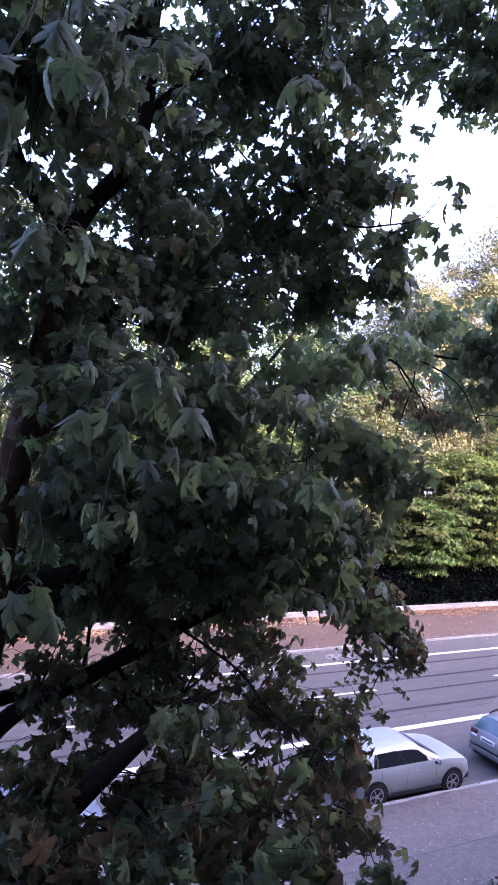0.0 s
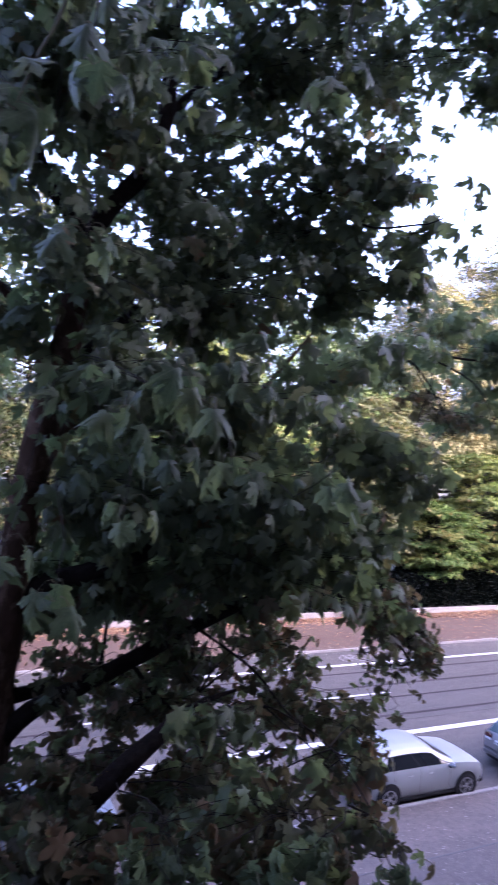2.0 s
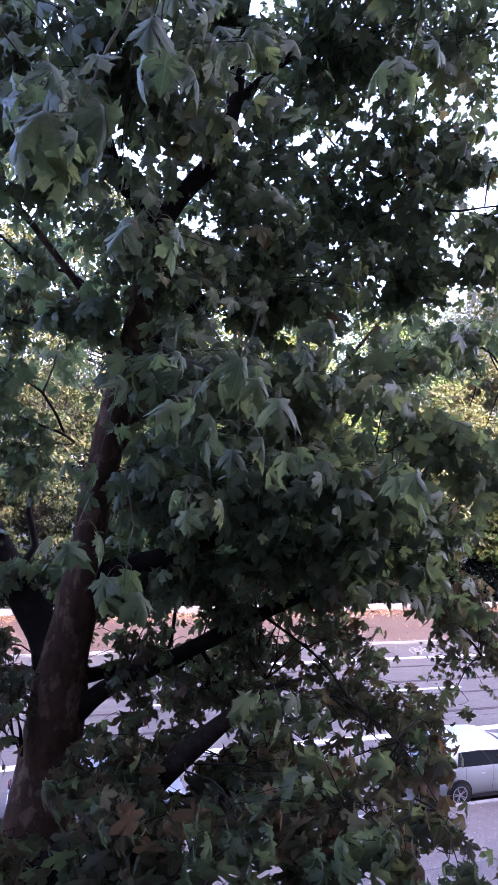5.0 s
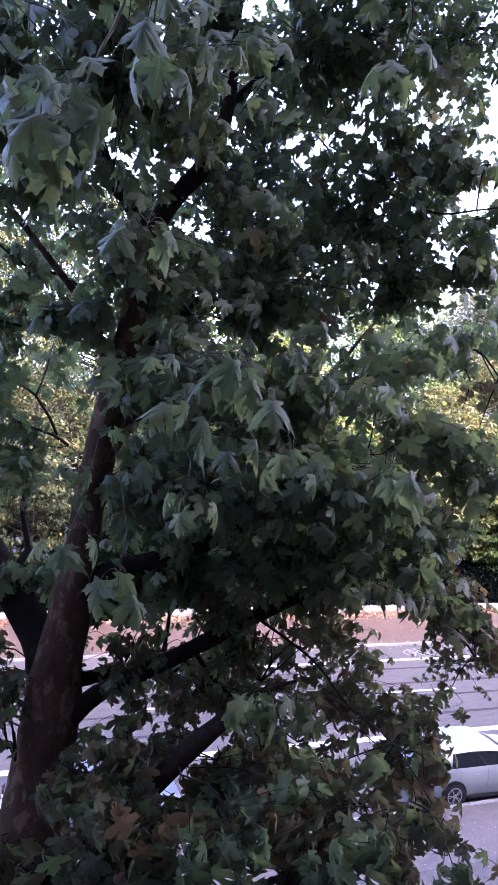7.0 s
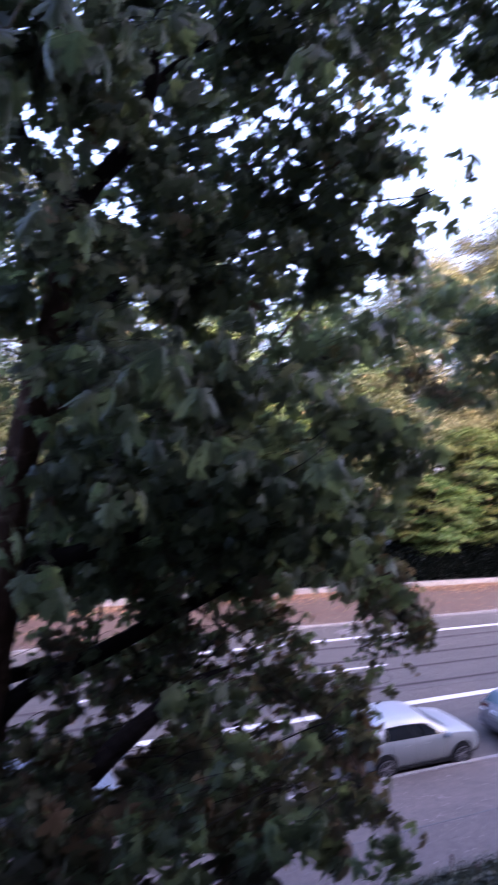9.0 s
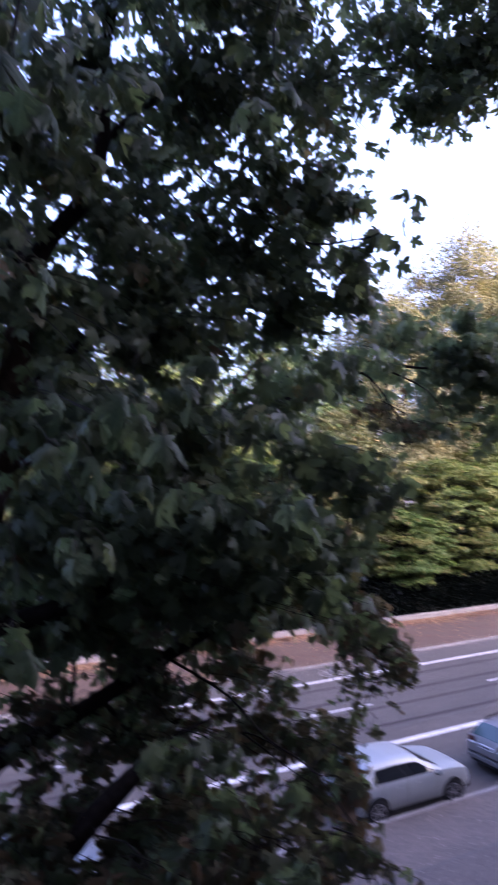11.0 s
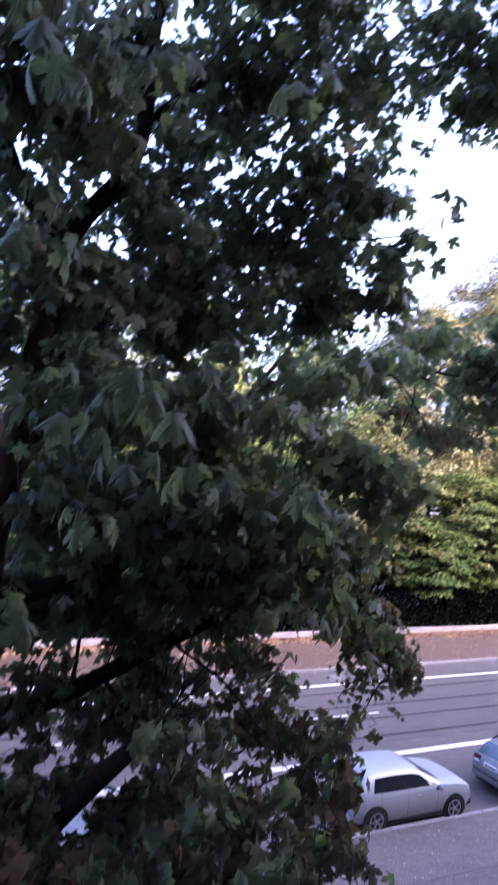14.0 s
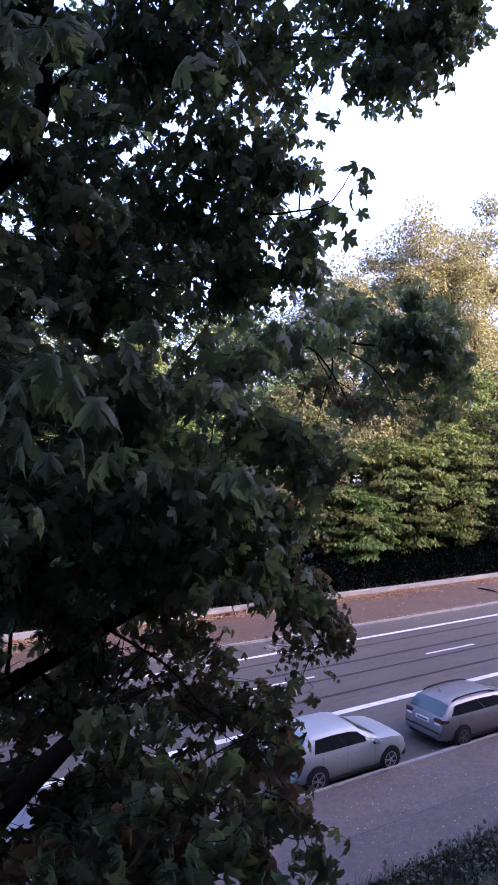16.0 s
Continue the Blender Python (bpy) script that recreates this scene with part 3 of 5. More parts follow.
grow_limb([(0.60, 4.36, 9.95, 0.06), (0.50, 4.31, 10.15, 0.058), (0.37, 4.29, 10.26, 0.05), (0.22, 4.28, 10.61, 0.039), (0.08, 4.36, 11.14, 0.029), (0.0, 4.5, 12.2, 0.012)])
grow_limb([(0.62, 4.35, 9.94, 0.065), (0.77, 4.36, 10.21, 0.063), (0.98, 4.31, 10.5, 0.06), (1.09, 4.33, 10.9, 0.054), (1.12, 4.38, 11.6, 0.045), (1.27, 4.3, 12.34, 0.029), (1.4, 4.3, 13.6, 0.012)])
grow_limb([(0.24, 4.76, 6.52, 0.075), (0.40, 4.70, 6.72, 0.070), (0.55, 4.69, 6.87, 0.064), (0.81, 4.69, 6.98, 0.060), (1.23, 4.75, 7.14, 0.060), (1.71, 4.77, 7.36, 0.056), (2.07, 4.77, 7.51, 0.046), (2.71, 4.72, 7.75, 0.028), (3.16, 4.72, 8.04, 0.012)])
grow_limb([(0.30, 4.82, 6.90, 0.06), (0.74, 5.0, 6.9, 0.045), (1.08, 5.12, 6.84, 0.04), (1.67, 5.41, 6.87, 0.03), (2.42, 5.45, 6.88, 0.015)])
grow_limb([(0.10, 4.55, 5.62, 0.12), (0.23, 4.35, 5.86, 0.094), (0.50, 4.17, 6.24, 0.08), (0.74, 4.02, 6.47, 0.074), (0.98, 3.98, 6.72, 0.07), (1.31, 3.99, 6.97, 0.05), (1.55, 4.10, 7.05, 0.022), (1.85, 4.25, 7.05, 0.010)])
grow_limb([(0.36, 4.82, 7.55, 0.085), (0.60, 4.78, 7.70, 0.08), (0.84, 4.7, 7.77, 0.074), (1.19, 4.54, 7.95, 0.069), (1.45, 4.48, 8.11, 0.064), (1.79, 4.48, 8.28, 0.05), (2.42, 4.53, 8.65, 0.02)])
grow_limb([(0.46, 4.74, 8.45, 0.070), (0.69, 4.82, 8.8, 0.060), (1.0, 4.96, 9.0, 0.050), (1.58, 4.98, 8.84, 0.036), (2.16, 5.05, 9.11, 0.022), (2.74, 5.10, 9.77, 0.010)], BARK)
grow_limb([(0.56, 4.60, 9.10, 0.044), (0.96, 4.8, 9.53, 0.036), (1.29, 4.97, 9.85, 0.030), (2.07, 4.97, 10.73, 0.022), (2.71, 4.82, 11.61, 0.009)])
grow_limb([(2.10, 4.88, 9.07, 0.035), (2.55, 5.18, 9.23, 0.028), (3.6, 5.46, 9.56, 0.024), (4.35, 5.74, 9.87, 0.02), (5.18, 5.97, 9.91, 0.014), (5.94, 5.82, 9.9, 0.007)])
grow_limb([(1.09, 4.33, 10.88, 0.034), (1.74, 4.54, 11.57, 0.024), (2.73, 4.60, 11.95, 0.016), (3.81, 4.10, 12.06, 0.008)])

grow_limb([(0.49, 4.76, 9.00, 0.034), (0.38, 4.78, 9.42, 0.028), (0.03, 4.80, 9.85, 0.024), (-0.19, 4.80, 10.09, 0.022), (-0.38, 4.80, 10.31, 0.019), (-0.64, 4.80, 10.68, 0.014), (-1.1, 4.7, 11.5, 0.008)], BARK)


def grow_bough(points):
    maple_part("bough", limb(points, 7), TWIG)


grow_bough([(-0.09, 5.26, 7.55, 0.030), (0.06, 5.4, 7.74, 0.026), (0.00, 5.54, 7.98, 0.022), (0.04, 5.78, 8.42, 0.012)])
grow_bough([(2.30, 4.97, 10.95, 0.012), (2.6, 4.26, 10.45, 0.009), (2.66, 3.72, 10.3, 0.006), (2.76, 3.5, 10.31, 0.004), (2.79, 3.33, 10.47, 0.002)])
grow_bough([(2.60, 4.73, 7.72, 0.03), (2.78, 4.6, 7.84, 0.026), (3.05, 4.49, 7.58, 0.019), (3.24, 4.42, 7.36, 0.014), (3.41, 4.33, 7.11, 0.006)])
grow_bough([(2.71, 4.72, 7.75, 0.014), (3.10, 4.60, 7.80, 0.011), (3.42, 4.50, 7.62, 0.008), (3.60, 4.50, 7.32, 0.006), (3.74, 4.50, 6.98, 0.003)])
grow_bough([(1.71, 4.77, 7.36, 0.012), (2.06, 4.44, 7.12, 0.009), (2.17, 4.08, 6.93, 0.007), (2.3, 3.69, 6.83, 0.005), (2.31, 3.18, 6.64, 0.003)])
grow_bough([(1.08, 5.12, 6.84, 0.02), (1.15, 5.2, 7.3, 0.014), (1.12, 5.3, 7.9, 0.006)])
grow_bough([(1.23, 4.75, 7.14, 0.022), (1.5, 4.9, 6.8, 0.016), (1.9, 5.0, 6.5, 0.010), (2.2, 4.9, 6.3, 0.005)])

grow_bough([(0.40, 4.95, 9.55, 0.014), (0.31, 5.3, 9.76, 0.013), (0.12, 5.3, 9.84, 0.012), (-0.11, 5.3, 9.87, 0.010), (-0.42, 5.3, 10.09, 0.009), (-0.66, 5.3, 10.23, 0.006)])
grow_bough([(0.57, 5.0, 9.25, 0.016), (0.44, 5.2, 9.32, 0.014), (0.14, 5.2, 9.38, 0.012), (-0.22, 5.2, 9.42, 0.010), (-0.57, 5.2, 9.49, 0.006)])
grow_bough([(0.22, 5.5, 8.62, 0.012), (0.04, 5.5, 8.92, 0.011), (-0.32, 5.5, 9.1, 0.009), (-0.65, 5.5, 9.19, 0.005)])
grow_bough([(0.30, 5.4, 8.55, 0.013), (0.19, 5.5, 8.62, 0.011), (-0.09, 5.5, 8.71, 0.009), (-0.35, 5.5, 8.84, 0.005)])

grow_bough([(3.80, 5.53, 9.64, 0.012), (4.02, 5.42, 9.70, 0.011), (4.20, 5.37, 9.54, 0.009), (4.43, 5.35, 9.24, 0.007), (4.66, 5.35, 8.85, 0.003)])
grow_bough([(4.35, 5.74, 9.87, 0.012), (4.27, 5.35, 9.58, 0.009), (4.17, 5.35, 9.23, 0.007), (4.07, 5.35, 8.94, 0.003)])
grow_bough([(4.35, 5.74, 9.87, 0.012), (4.8, 5.35, 9.56, 0.008), (5.13, 5.35, 9.16, 0.003)])
grow_bough([(3.60, 5.46, 9.56, 0.011), (3.80, 5.38, 9.55, 0.010), (3.94, 5.35, 9.38, 0.007), (3.86, 5.35, 9.1, 0.003)])

grow_bough([(4.05, 5.38, 9.69, 0.007), (4.22, 5.35, 9.42, 0.006), (4.52, 5.35, 9.30, 0.004), (4.75, 5.35, 9.02, 0.002)])
grow_bough([(4.22, 5.36, 9.40, 0.006), (4.35, 5.35, 9.20, 0.005), (4.40, 5.35, 8.92, 0.002)])

NODES = np.array([p[:3] for l in BOUGH_LINES for p in l if p[3] < 0.11])
LEAVES = defaultdict(list)      # near, crown or old (brown leaves, darkened for shade): (place, tip, normal, size)
TWIGS, STALKS = [], []
STEM_Z, STEM_X = [6.4, 6.97, 7.48, 8.03, 8.72, 9.16, 9.72, 10.0, 10.6], [0.23, 0.28, 0.35, 0.41, 0.49, 0.57, 0.61, 0.63, 0.70]
TRUNK_AXIS = np.array((0.5, 4.7))


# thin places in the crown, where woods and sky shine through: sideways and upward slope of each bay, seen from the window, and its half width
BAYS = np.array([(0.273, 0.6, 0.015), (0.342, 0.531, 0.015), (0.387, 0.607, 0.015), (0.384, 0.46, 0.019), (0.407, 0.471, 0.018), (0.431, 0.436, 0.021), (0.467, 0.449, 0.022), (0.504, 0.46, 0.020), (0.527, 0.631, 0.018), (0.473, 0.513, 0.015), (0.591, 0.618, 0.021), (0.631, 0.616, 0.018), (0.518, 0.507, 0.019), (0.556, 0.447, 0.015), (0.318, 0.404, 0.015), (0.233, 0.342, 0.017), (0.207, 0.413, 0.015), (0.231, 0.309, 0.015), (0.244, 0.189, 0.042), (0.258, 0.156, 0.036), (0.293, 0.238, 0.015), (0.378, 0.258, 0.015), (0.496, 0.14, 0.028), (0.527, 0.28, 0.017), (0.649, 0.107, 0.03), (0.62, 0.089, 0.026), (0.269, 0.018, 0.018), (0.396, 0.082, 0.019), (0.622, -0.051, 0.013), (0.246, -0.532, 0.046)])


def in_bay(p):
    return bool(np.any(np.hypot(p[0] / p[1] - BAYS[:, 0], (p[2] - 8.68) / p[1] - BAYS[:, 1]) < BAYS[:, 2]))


def spray(x, y, z, across, deep, high, turn, count, leaf=1.0):
    """A leafy bough end: shoots from the nearest limb fan out through an ellipsoid, with drooping leaves along them."""
    c = np.array((x, y, z))
    withered = leaf < 0.5
    ca, sa_ = math.cos(radians(turn)), math.sin(radians(turn))
    near_leaf = across < 0.3 and math.hypot(x, y) < 3.3 or math.hypot(x, y) < 2.9
    root = NODES[np.argmin(np.sum((NODES - c) ** 2, axis=1) + 0.6 * np.maximum(0, NODES[:, 2] - z))]
    mid = (root * 0.45 + c * 0.55) + np.array((0, 0, (0.03 if near_leaf else 0.12) * np.linalg.norm(c - root)))
    length = float(np.linalg.norm(c - root))
    if length > 0.15:
        wob = rng.normal(size=(2, 3)) * 0.05 * min(length, 1.5)
        way_points = [root, root * 0.7 + mid * 0.3 + wob[0], mid, mid * 0.4 + c * 0.6 + wob[1], c]
        TWIGS.append(tube(way_points, [0.004, 0.0035, 0.003, 0.0025, 0.002] if near_leaf else [r + k * min(length, 2) for r, k in ((0.004, 0.004), (0.004, 0.003), (0.004, 0.002), (0.003, 0.001), (0.003, 0.0))], 5, cap=False))
    if count > 30:      # big leaves, fewer of them, and more thinly up in the light
        if x > 4.5:
            leaf, count = leaf * 1.45, int(count * 0.5)
        elif z > 9.7 and x > 0.5:
            leaf, count = leaf * 1.0, int(count * (0.84 if x > 1.4 else 0.92))
        elif z < 7.35 and y > 4.1:      # the low boughs are half bare
            leaf, count = (leaf * 0.62, int(count * 1.6)) if x > 2.95 else (leaf * 1.1, int(count * (0.42 if x < 0.1 else 0.38 if x < 1.15 else 0.55)))
        else:
            leaf, count = leaf * 1.2, int(count * 0.74)
    shoots = max(3, count // 9)
    ends = rng.normal(size=(shoots, 3))
    ends *= (rng.random(shoots) ** 0.36 / np.linalg.norm(ends, axis=1))[:, None]
    ends *= np.array((across, deep, high))
    ends = np.stack([ends[:, 0] * ca - ends[:, 1] * sa_, ends[:, 0] * sa_ + ends[:, 1] * ca, ends[:, 2]], 1) + c
    left = count
    for i, e in enumerate(ends):
        u0 = rng.uniform(0.2, 1.0)
        start = mid * (1 - u0) + c * u0
        bend = (start + e) / 2 + rng.normal(size=3) * 0.05 + np.array((0, 0, 0.05))
        TWIGS.append(tube([start, bend, e], [0.0035, 0.0025, 0.0012], 4, cap=False))
        n = left // (shoots - i)
        left -= n
        along = e - start
        for k in range(n):
            # leaves in loose whorls about the shoot's outer half
            u = 1 - 0.8 * rng.random() ** 1.2
            p = start * (1 - u) ** 2 + 2 * bend * u * (1 - u) + e * u * u
            out = np.array((e[0] - TRUNK_AXIS[0], e[1] - TRUNK_AXIS[1], 0.0))
            out /= np.linalg.norm(out) + 1e-6
            a = rng.uniform(0, 2 * math.pi)
            way = np.array((math.cos(a), math.sin(a), rng.normal() * 0.35)) + 0.5 * out
            way /= np.linalg.norm(way)
            stalk = rng.uniform(0.05, 0.13)
            base = p + way * stalk + np.array((0, 0, -0.2 * stalk))
            tip = way * rng.uniform(0.3, 1.0) + 0.25 * out + np.array((0, 0, -rng.uniform(0.35, 2.3) - (0.5 if p[2] < 7.3 else 0.0))) + rng.normal(size=3) * 0.3
            normal = np.array((0, 0, 0.8)) + 0.7 * way + rng.normal(size=3) * 0.45
            if p[2] < 7.0:      # low down they hang nearly plumb
                tip = way * rng.uniform(0.1, 0.6) + np.array((0, 0, -rng.uniform(0.9, 2.4))) + rng.normal(size=3) * 0.25
                normal = np.array((0, 0, 0.35)) + 0.9 * way + rng.normal(size=3) * 0.35
            size = float(np.clip(rng.normal(0.112, 0.030), 0.05, 0.18)) * leaf * (0.95 if near_leaf else 1.0)
            # the stem stays bare on its window side
            if 3.3 < base[1] < 4.8 and 6.9 < base[2] < 9.5 and abs(base[0] - np.interp(base[2], STEM_Z, STEM_X) * base[1] / 4.7) < 0.15 and rng.random() < 0.6:
                continue
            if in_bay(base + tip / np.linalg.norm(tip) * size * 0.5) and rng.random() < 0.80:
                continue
            # low leaves, shaded by colour, share the brown set with the withered ones
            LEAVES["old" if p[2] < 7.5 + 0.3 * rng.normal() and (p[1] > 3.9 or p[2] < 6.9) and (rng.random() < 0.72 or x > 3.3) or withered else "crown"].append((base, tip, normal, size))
            if near_leaf or rng.random() < 0.14:
                STALKS.append((p, (p + base) / 2 + np.array((0, 0, 0.12 * stalk)), base))


spray(0.47, 3.66, 10.68, 0.91, 0.82, 0.70, -9, 883, 0.70)
spray(1.75, 4.40, 11.43, 1.01, 0.90, 0.92, -23, 1038, 0.70)
spray(2.69, 4.38, 11.71, 0.85, 0.87, 0.90, -32, 682, 0.70)
spray(1.29, 4.10, 12.10, 1.52, 0.90, 0.83, -19, 1484, 0.70)
spray(2.23, 4.14, 12.38, 0.95, 0.88, 0.85, -29, 746, 0.70)
spray(3.80, 4.08, 12.02, 0.68, 0.68, 0.54, -43, 337, 0.75)
spray(3.39, 4.24, 12.26, 0.60, 0.67, 0.60, -39, 286, 0.75)
spray(3.61, 3.71, 12.60, 0.87, 0.75, 0.54, -44, 324, 0.75)
spray(2.79, 4.21, 10.75, 0.39, 0.63, 0.69, -34, 262, 0.70)
spray(2.32, 4.50, 10.74, 0.78, 0.77, 0.69, -28, 443, 0.70)
spray(1.14, 4.51, 10.48, 0.92, 0.81, 0.67, -15, 690, 0.70)
spray(0.57, 4.29, 9.86, 0.68, 0.69, 0.57, -9, 575, 0.70)
spray(1.54, 4.59, 9.82, 0.92, 0.76, 0.54, -20, 724, 0.70)
spray(2.63, 4.60, 9.99, 0.78, 0.70, 0.51, -31, 611, 0.70)
spray(3.09, 4.26, 10.09, 0.32, 0.48, 0.32, -37, 136, 0.70)
spray(1.44, 3.99, 9.12, 0.83, 0.68, 0.40, -21, 506, 0.75)
spray(2.51, 4.47, 9.17, 0.52, 0.60, 0.48, -30, 264, 0.75)
spray(0.78, 4.19, 9.06, 0.61, 0.63, 0.47, -12, 619, 0.75)
spray(1.66, 4.13, 8.47, 0.98, 0.74, 0.41, -23, 1141, 0.75)
spray(0.79, 4.39, 8.35, 0.64, 0.65, 0.49, -11, 737, 0.75)
spray(3.00, 4.54, 8.76, 0.69, 0.61, 0.35, -34, 456, 0.75)
spray(3.30, 4.32, 8.51, 0.35, 0.48, 0.30, -38, 185, 0.75)
spray(1.94, 4.49, 7.91, 1.26, 0.82, 0.38, -24, 1268, 0.75)
spray(2.98, 4.50, 8.03, 0.51, 0.56, 0.37, -34, 422, 0.75)
spray(0.91, 4.79, 7.72, 0.71, 0.63, 0.38, -12, 500, 0.75)
spray(3.02, 4.36, 7.52, 0.41, 0.50, 0.30, -36, 141, 0.70)
spray(3.40, 4.40, 7.31, 0.20, 0.44, 0.34, -38, 67, 0.65)
spray(2.54, 5.13, 7.07, 0.55, 0.58, 0.40, -27, 351, 0.60)
spray(1.71, 4.94, 7.14, 0.78, 0.64, 0.32, -20, 510, 0.60)
spray(0.81, 4.86, 7.11, 0.57, 0.57, 0.35, -11, 321, 0.60)
spray(2.59, 4.96, 6.70, 0.75, 0.67, 0.45, -28, 440, 0.60)
spray(2.84, 4.56, 6.68, 0.39, 0.56, 0.49, -33, 150, 0.65)
spray(1.80, 4.45, 6.55, 0.62, 0.62, 0.42, -23, 240, 0.70)
spray(2.44, 3.96, 6.52, 0.46, 0.53, 0.35, -33, 170, 0.66)
spray(1.59, 3.27, 6.69, 0.77, 0.65, 0.37, -27, 300, 0.75)
spray(2.15, 3.19, 6.69, 0.28, 0.42, 0.22, -35, 50, 0.75)
spray(1.08, 3.21, 6.64, 0.50, 0.53, 0.28, -20, 140, 0.75)
spray(0.70, 4.32, 6.79, 0.44, 0.52, 0.32, -11, 219, 0.66)
spray(0.56, 3.64, 6.54, 0.40, 0.49, 0.29, -10, 199, 0.75)
spray(1.67, 2.86, 6.75, 0.23, 0.40, 0.18, -32, 49, 0.75)
spray(1.93, 2.60, 6.83, 0.14, 0.40, 0.13, -38, 20, 0.75)
spray(1.30, 2.93, 6.38, 0.87, 0.66, 0.30, -25, 200, 0.75)
spray(5.69, 5.90, 10.02, 0.90, 0.83, 0.76, -44, 1320, 0.62)
spray(6.14, 5.61, 9.82, 0.42, 0.63, 0.67, -48, 474, 0.62)
spray(4.74, 5.75, 10.15, 0.51, 0.60, 0.48, -40, 275, 0.62)
spray(5.16, 5.83, 9.22, 0.65, 0.58, 0.29, -41, 203, 0.62)
spray(5.75, 5.83, 10.55, 0.49, 0.51, 0.25, -45, 143, 0.62)
spray(5.94, 5.63, 9.15, 0.41, 0.47, 0.21, -47, 82, 0.62)
spray(0.16, 3.66, 11.25, 0.49, 0.61, 0.53, -3, 253, 0.70)
spray(-0.47, 4.26, 11.22, 0.50, 0.57, 0.42, 6, 137, 0.70)
spray(-0.45, 4.53, 10.69, 0.50, 0.56, 0.38, 5, 97, 0.75)
spray(0.08, 4.60, 10.59, 0.54, 0.59, 0.42, -1, 116, 0.75)
spray(-0.10, 5.39, 9.73, 0.60, 0.70, 0.69, -0, 200, 0.60)
spray(-0.09, 5.28, 8.44, 0.53, 0.59, 0.44, -0, 210, 0.60)
spray(-0.04, 5.17, 7.61, 0.53, 0.58, 0.40, -1, 168, 0.70)
spray(-0.13, 4.67, 6.96, 0.31, 0.55, 0.54, 0, 350, 0.55)
spray(-0.06, 4.09, 6.24, 0.24, 0.46, 0.36, -1, 93, 0.66)
spray(1.58, 2.72, 8.65, 0.12, 0.35, 0.12, -32, 5)
spray(1.77, 6.00, 11.80, 1.76, 0.90, 1.17, -17, 420, 0.70)
spray(2.03, 6.46, 10.35, 1.93, 0.90, 1.17, -18, 560, 0.70)
spray(3.19, 5.65, 11.21, 0.94, 0.90, 1.17, -30, 200, 0.70)
spray(2.12, 6.42, 8.66, 1.71, 0.90, 1.02, -19, 2511, 0.75)
spray(3.43, 5.97, 9.61, 0.76, 0.80, 0.82, -31, 370, 0.75)
spray(2.31, 5.93, 7.61, 1.52, 0.90, 0.38, -22, 559, 0.75)
spray(0.12, 6.31, 11.23, 0.85, 0.90, 1.14, -2, 260, 0.70)
spray(0.28, 6.43, 9.56, 0.65, 0.84, 1.03, -3, 250, 0.65)
spray(1.04, 5.39, 9.70, 0.66, 0.64, 0.47, -12, 497, 0.70)
spray(2.13, 5.07, 10.42, 1.12, 0.76, 0.34, -24, 261, 0.70)
spray(1.25, 4.80, 10.18, 0.87, 0.65, 0.26, -16, 137, 0.70)
spray(2.76, 4.51, 10.40, 0.61, 0.56, 0.28, -32, 118, 0.70)
spray(3.52, 5.20, 9.61, 0.38, 0.51, 0.38, -35, 82, 0.75)
spray(2.41, 4.28, 8.25, 0.50, 0.57, 0.42, -30, 221, 0.75)
spray(0.60, 4.20, 6.50, 0.30, 0.43, 0.22, -9, 118, 0.66)
spray(1.66, 5.24, 6.65, 0.64, 0.59, 0.32, -19, 385, 0.60)
spray(1.10, 4.65, 6.72, 0.39, 0.48, 0.26, -14, 147, 0.60)
spray(1.69, 3.78, 7.06, 0.23, 0.40, 0.15, -25, 36, 0.66)
spray(1.98, 2.54, 6.81, 0.10, 0.40, 0.10, -39, 8, 0.75)
spray(-0.04, 4.92, 10.36, 0.52, 0.57, 0.39, -1, 91, 0.70)
spray(-0.24, 5.35, 7.03, 0.33, 0.46, 0.26, 2, 93, 0.66)
spray(-0.26, 5.00, 6.64, 0.23, 0.42, 0.27, 3, 36, 0.66)
spray(1.34, 3.69, 7.09, 0.23, 0.40, 0.18, -22, 38, 0.75)
spray(0.36, 4.28, 6.41, 0.25, 0.41, 0.21, -6, 59, 0.66)
spray(0.98, 4.23, 6.76, 0.36, 0.45, 0.20, -14, 69, 0.70)
spray(1.38, 5.01, 6.74, 0.52, 0.53, 0.28, -17, 250, 0.60)
spray(1.03, 5.19, 7.00, 0.42, 0.46, 0.19, -12, 82, 0.60)
spray(2.43, 4.57, 6.74, 0.61, 0.58, 0.33, -29, 172, 0.60)
spray(3.27, 4.50, 7.00, 0.35, 0.47, 0.30, -37, 52, 0.60)
spray(-0.25, 4.22, 11.67, 0.39, 0.48, 0.26, 3, 38, 0.65)
spray(0.17, 4.04, 11.61, 0.36, 0.51, 0.38, -3, 91, 0.65)
spray(0.67, 4.61, 6.94, 0.33, 0.44, 0.21, -9, 80, 0.60)
spray(0.67, 3.59, 6.48, 0.43, 0.46, 0.18, -12, 82, 0.70)
spray(1.31, 4.16, 6.56, 0.23, 0.40, 0.21, -19, 43, 0.66)
spray(-0.37, 5.37, 8.82, 0.45, 0.58, 0.50, 4, 150, 0.60)
spray(-0.36, 5.39, 7.66, 0.32, 0.48, 0.32, 4, 152, 0.60)
spray(1.98, 5.09, 9.75, 0.61, 0.54, 0.21, -22, 105, 0.70)
spray(2.90, 4.05, 10.35, 0.19, 0.44, 0.36, -37, 44, 0.75)
spray(3.36, 4.81, 9.65, 0.40, 0.51, 0.35, -36, 122, 0.70)
spray(2.85, 3.92, 10.71, 0.11, 0.40, 0.27, -37, 11, 0.75)
spray(4.06, 5.24, 9.89, 0.34, 0.49, 0.34, -38, 85, 0.65)
spray(0.69, 4.97, 7.41, 0.39, 0.45, 0.17, -9, 108, 0.60)
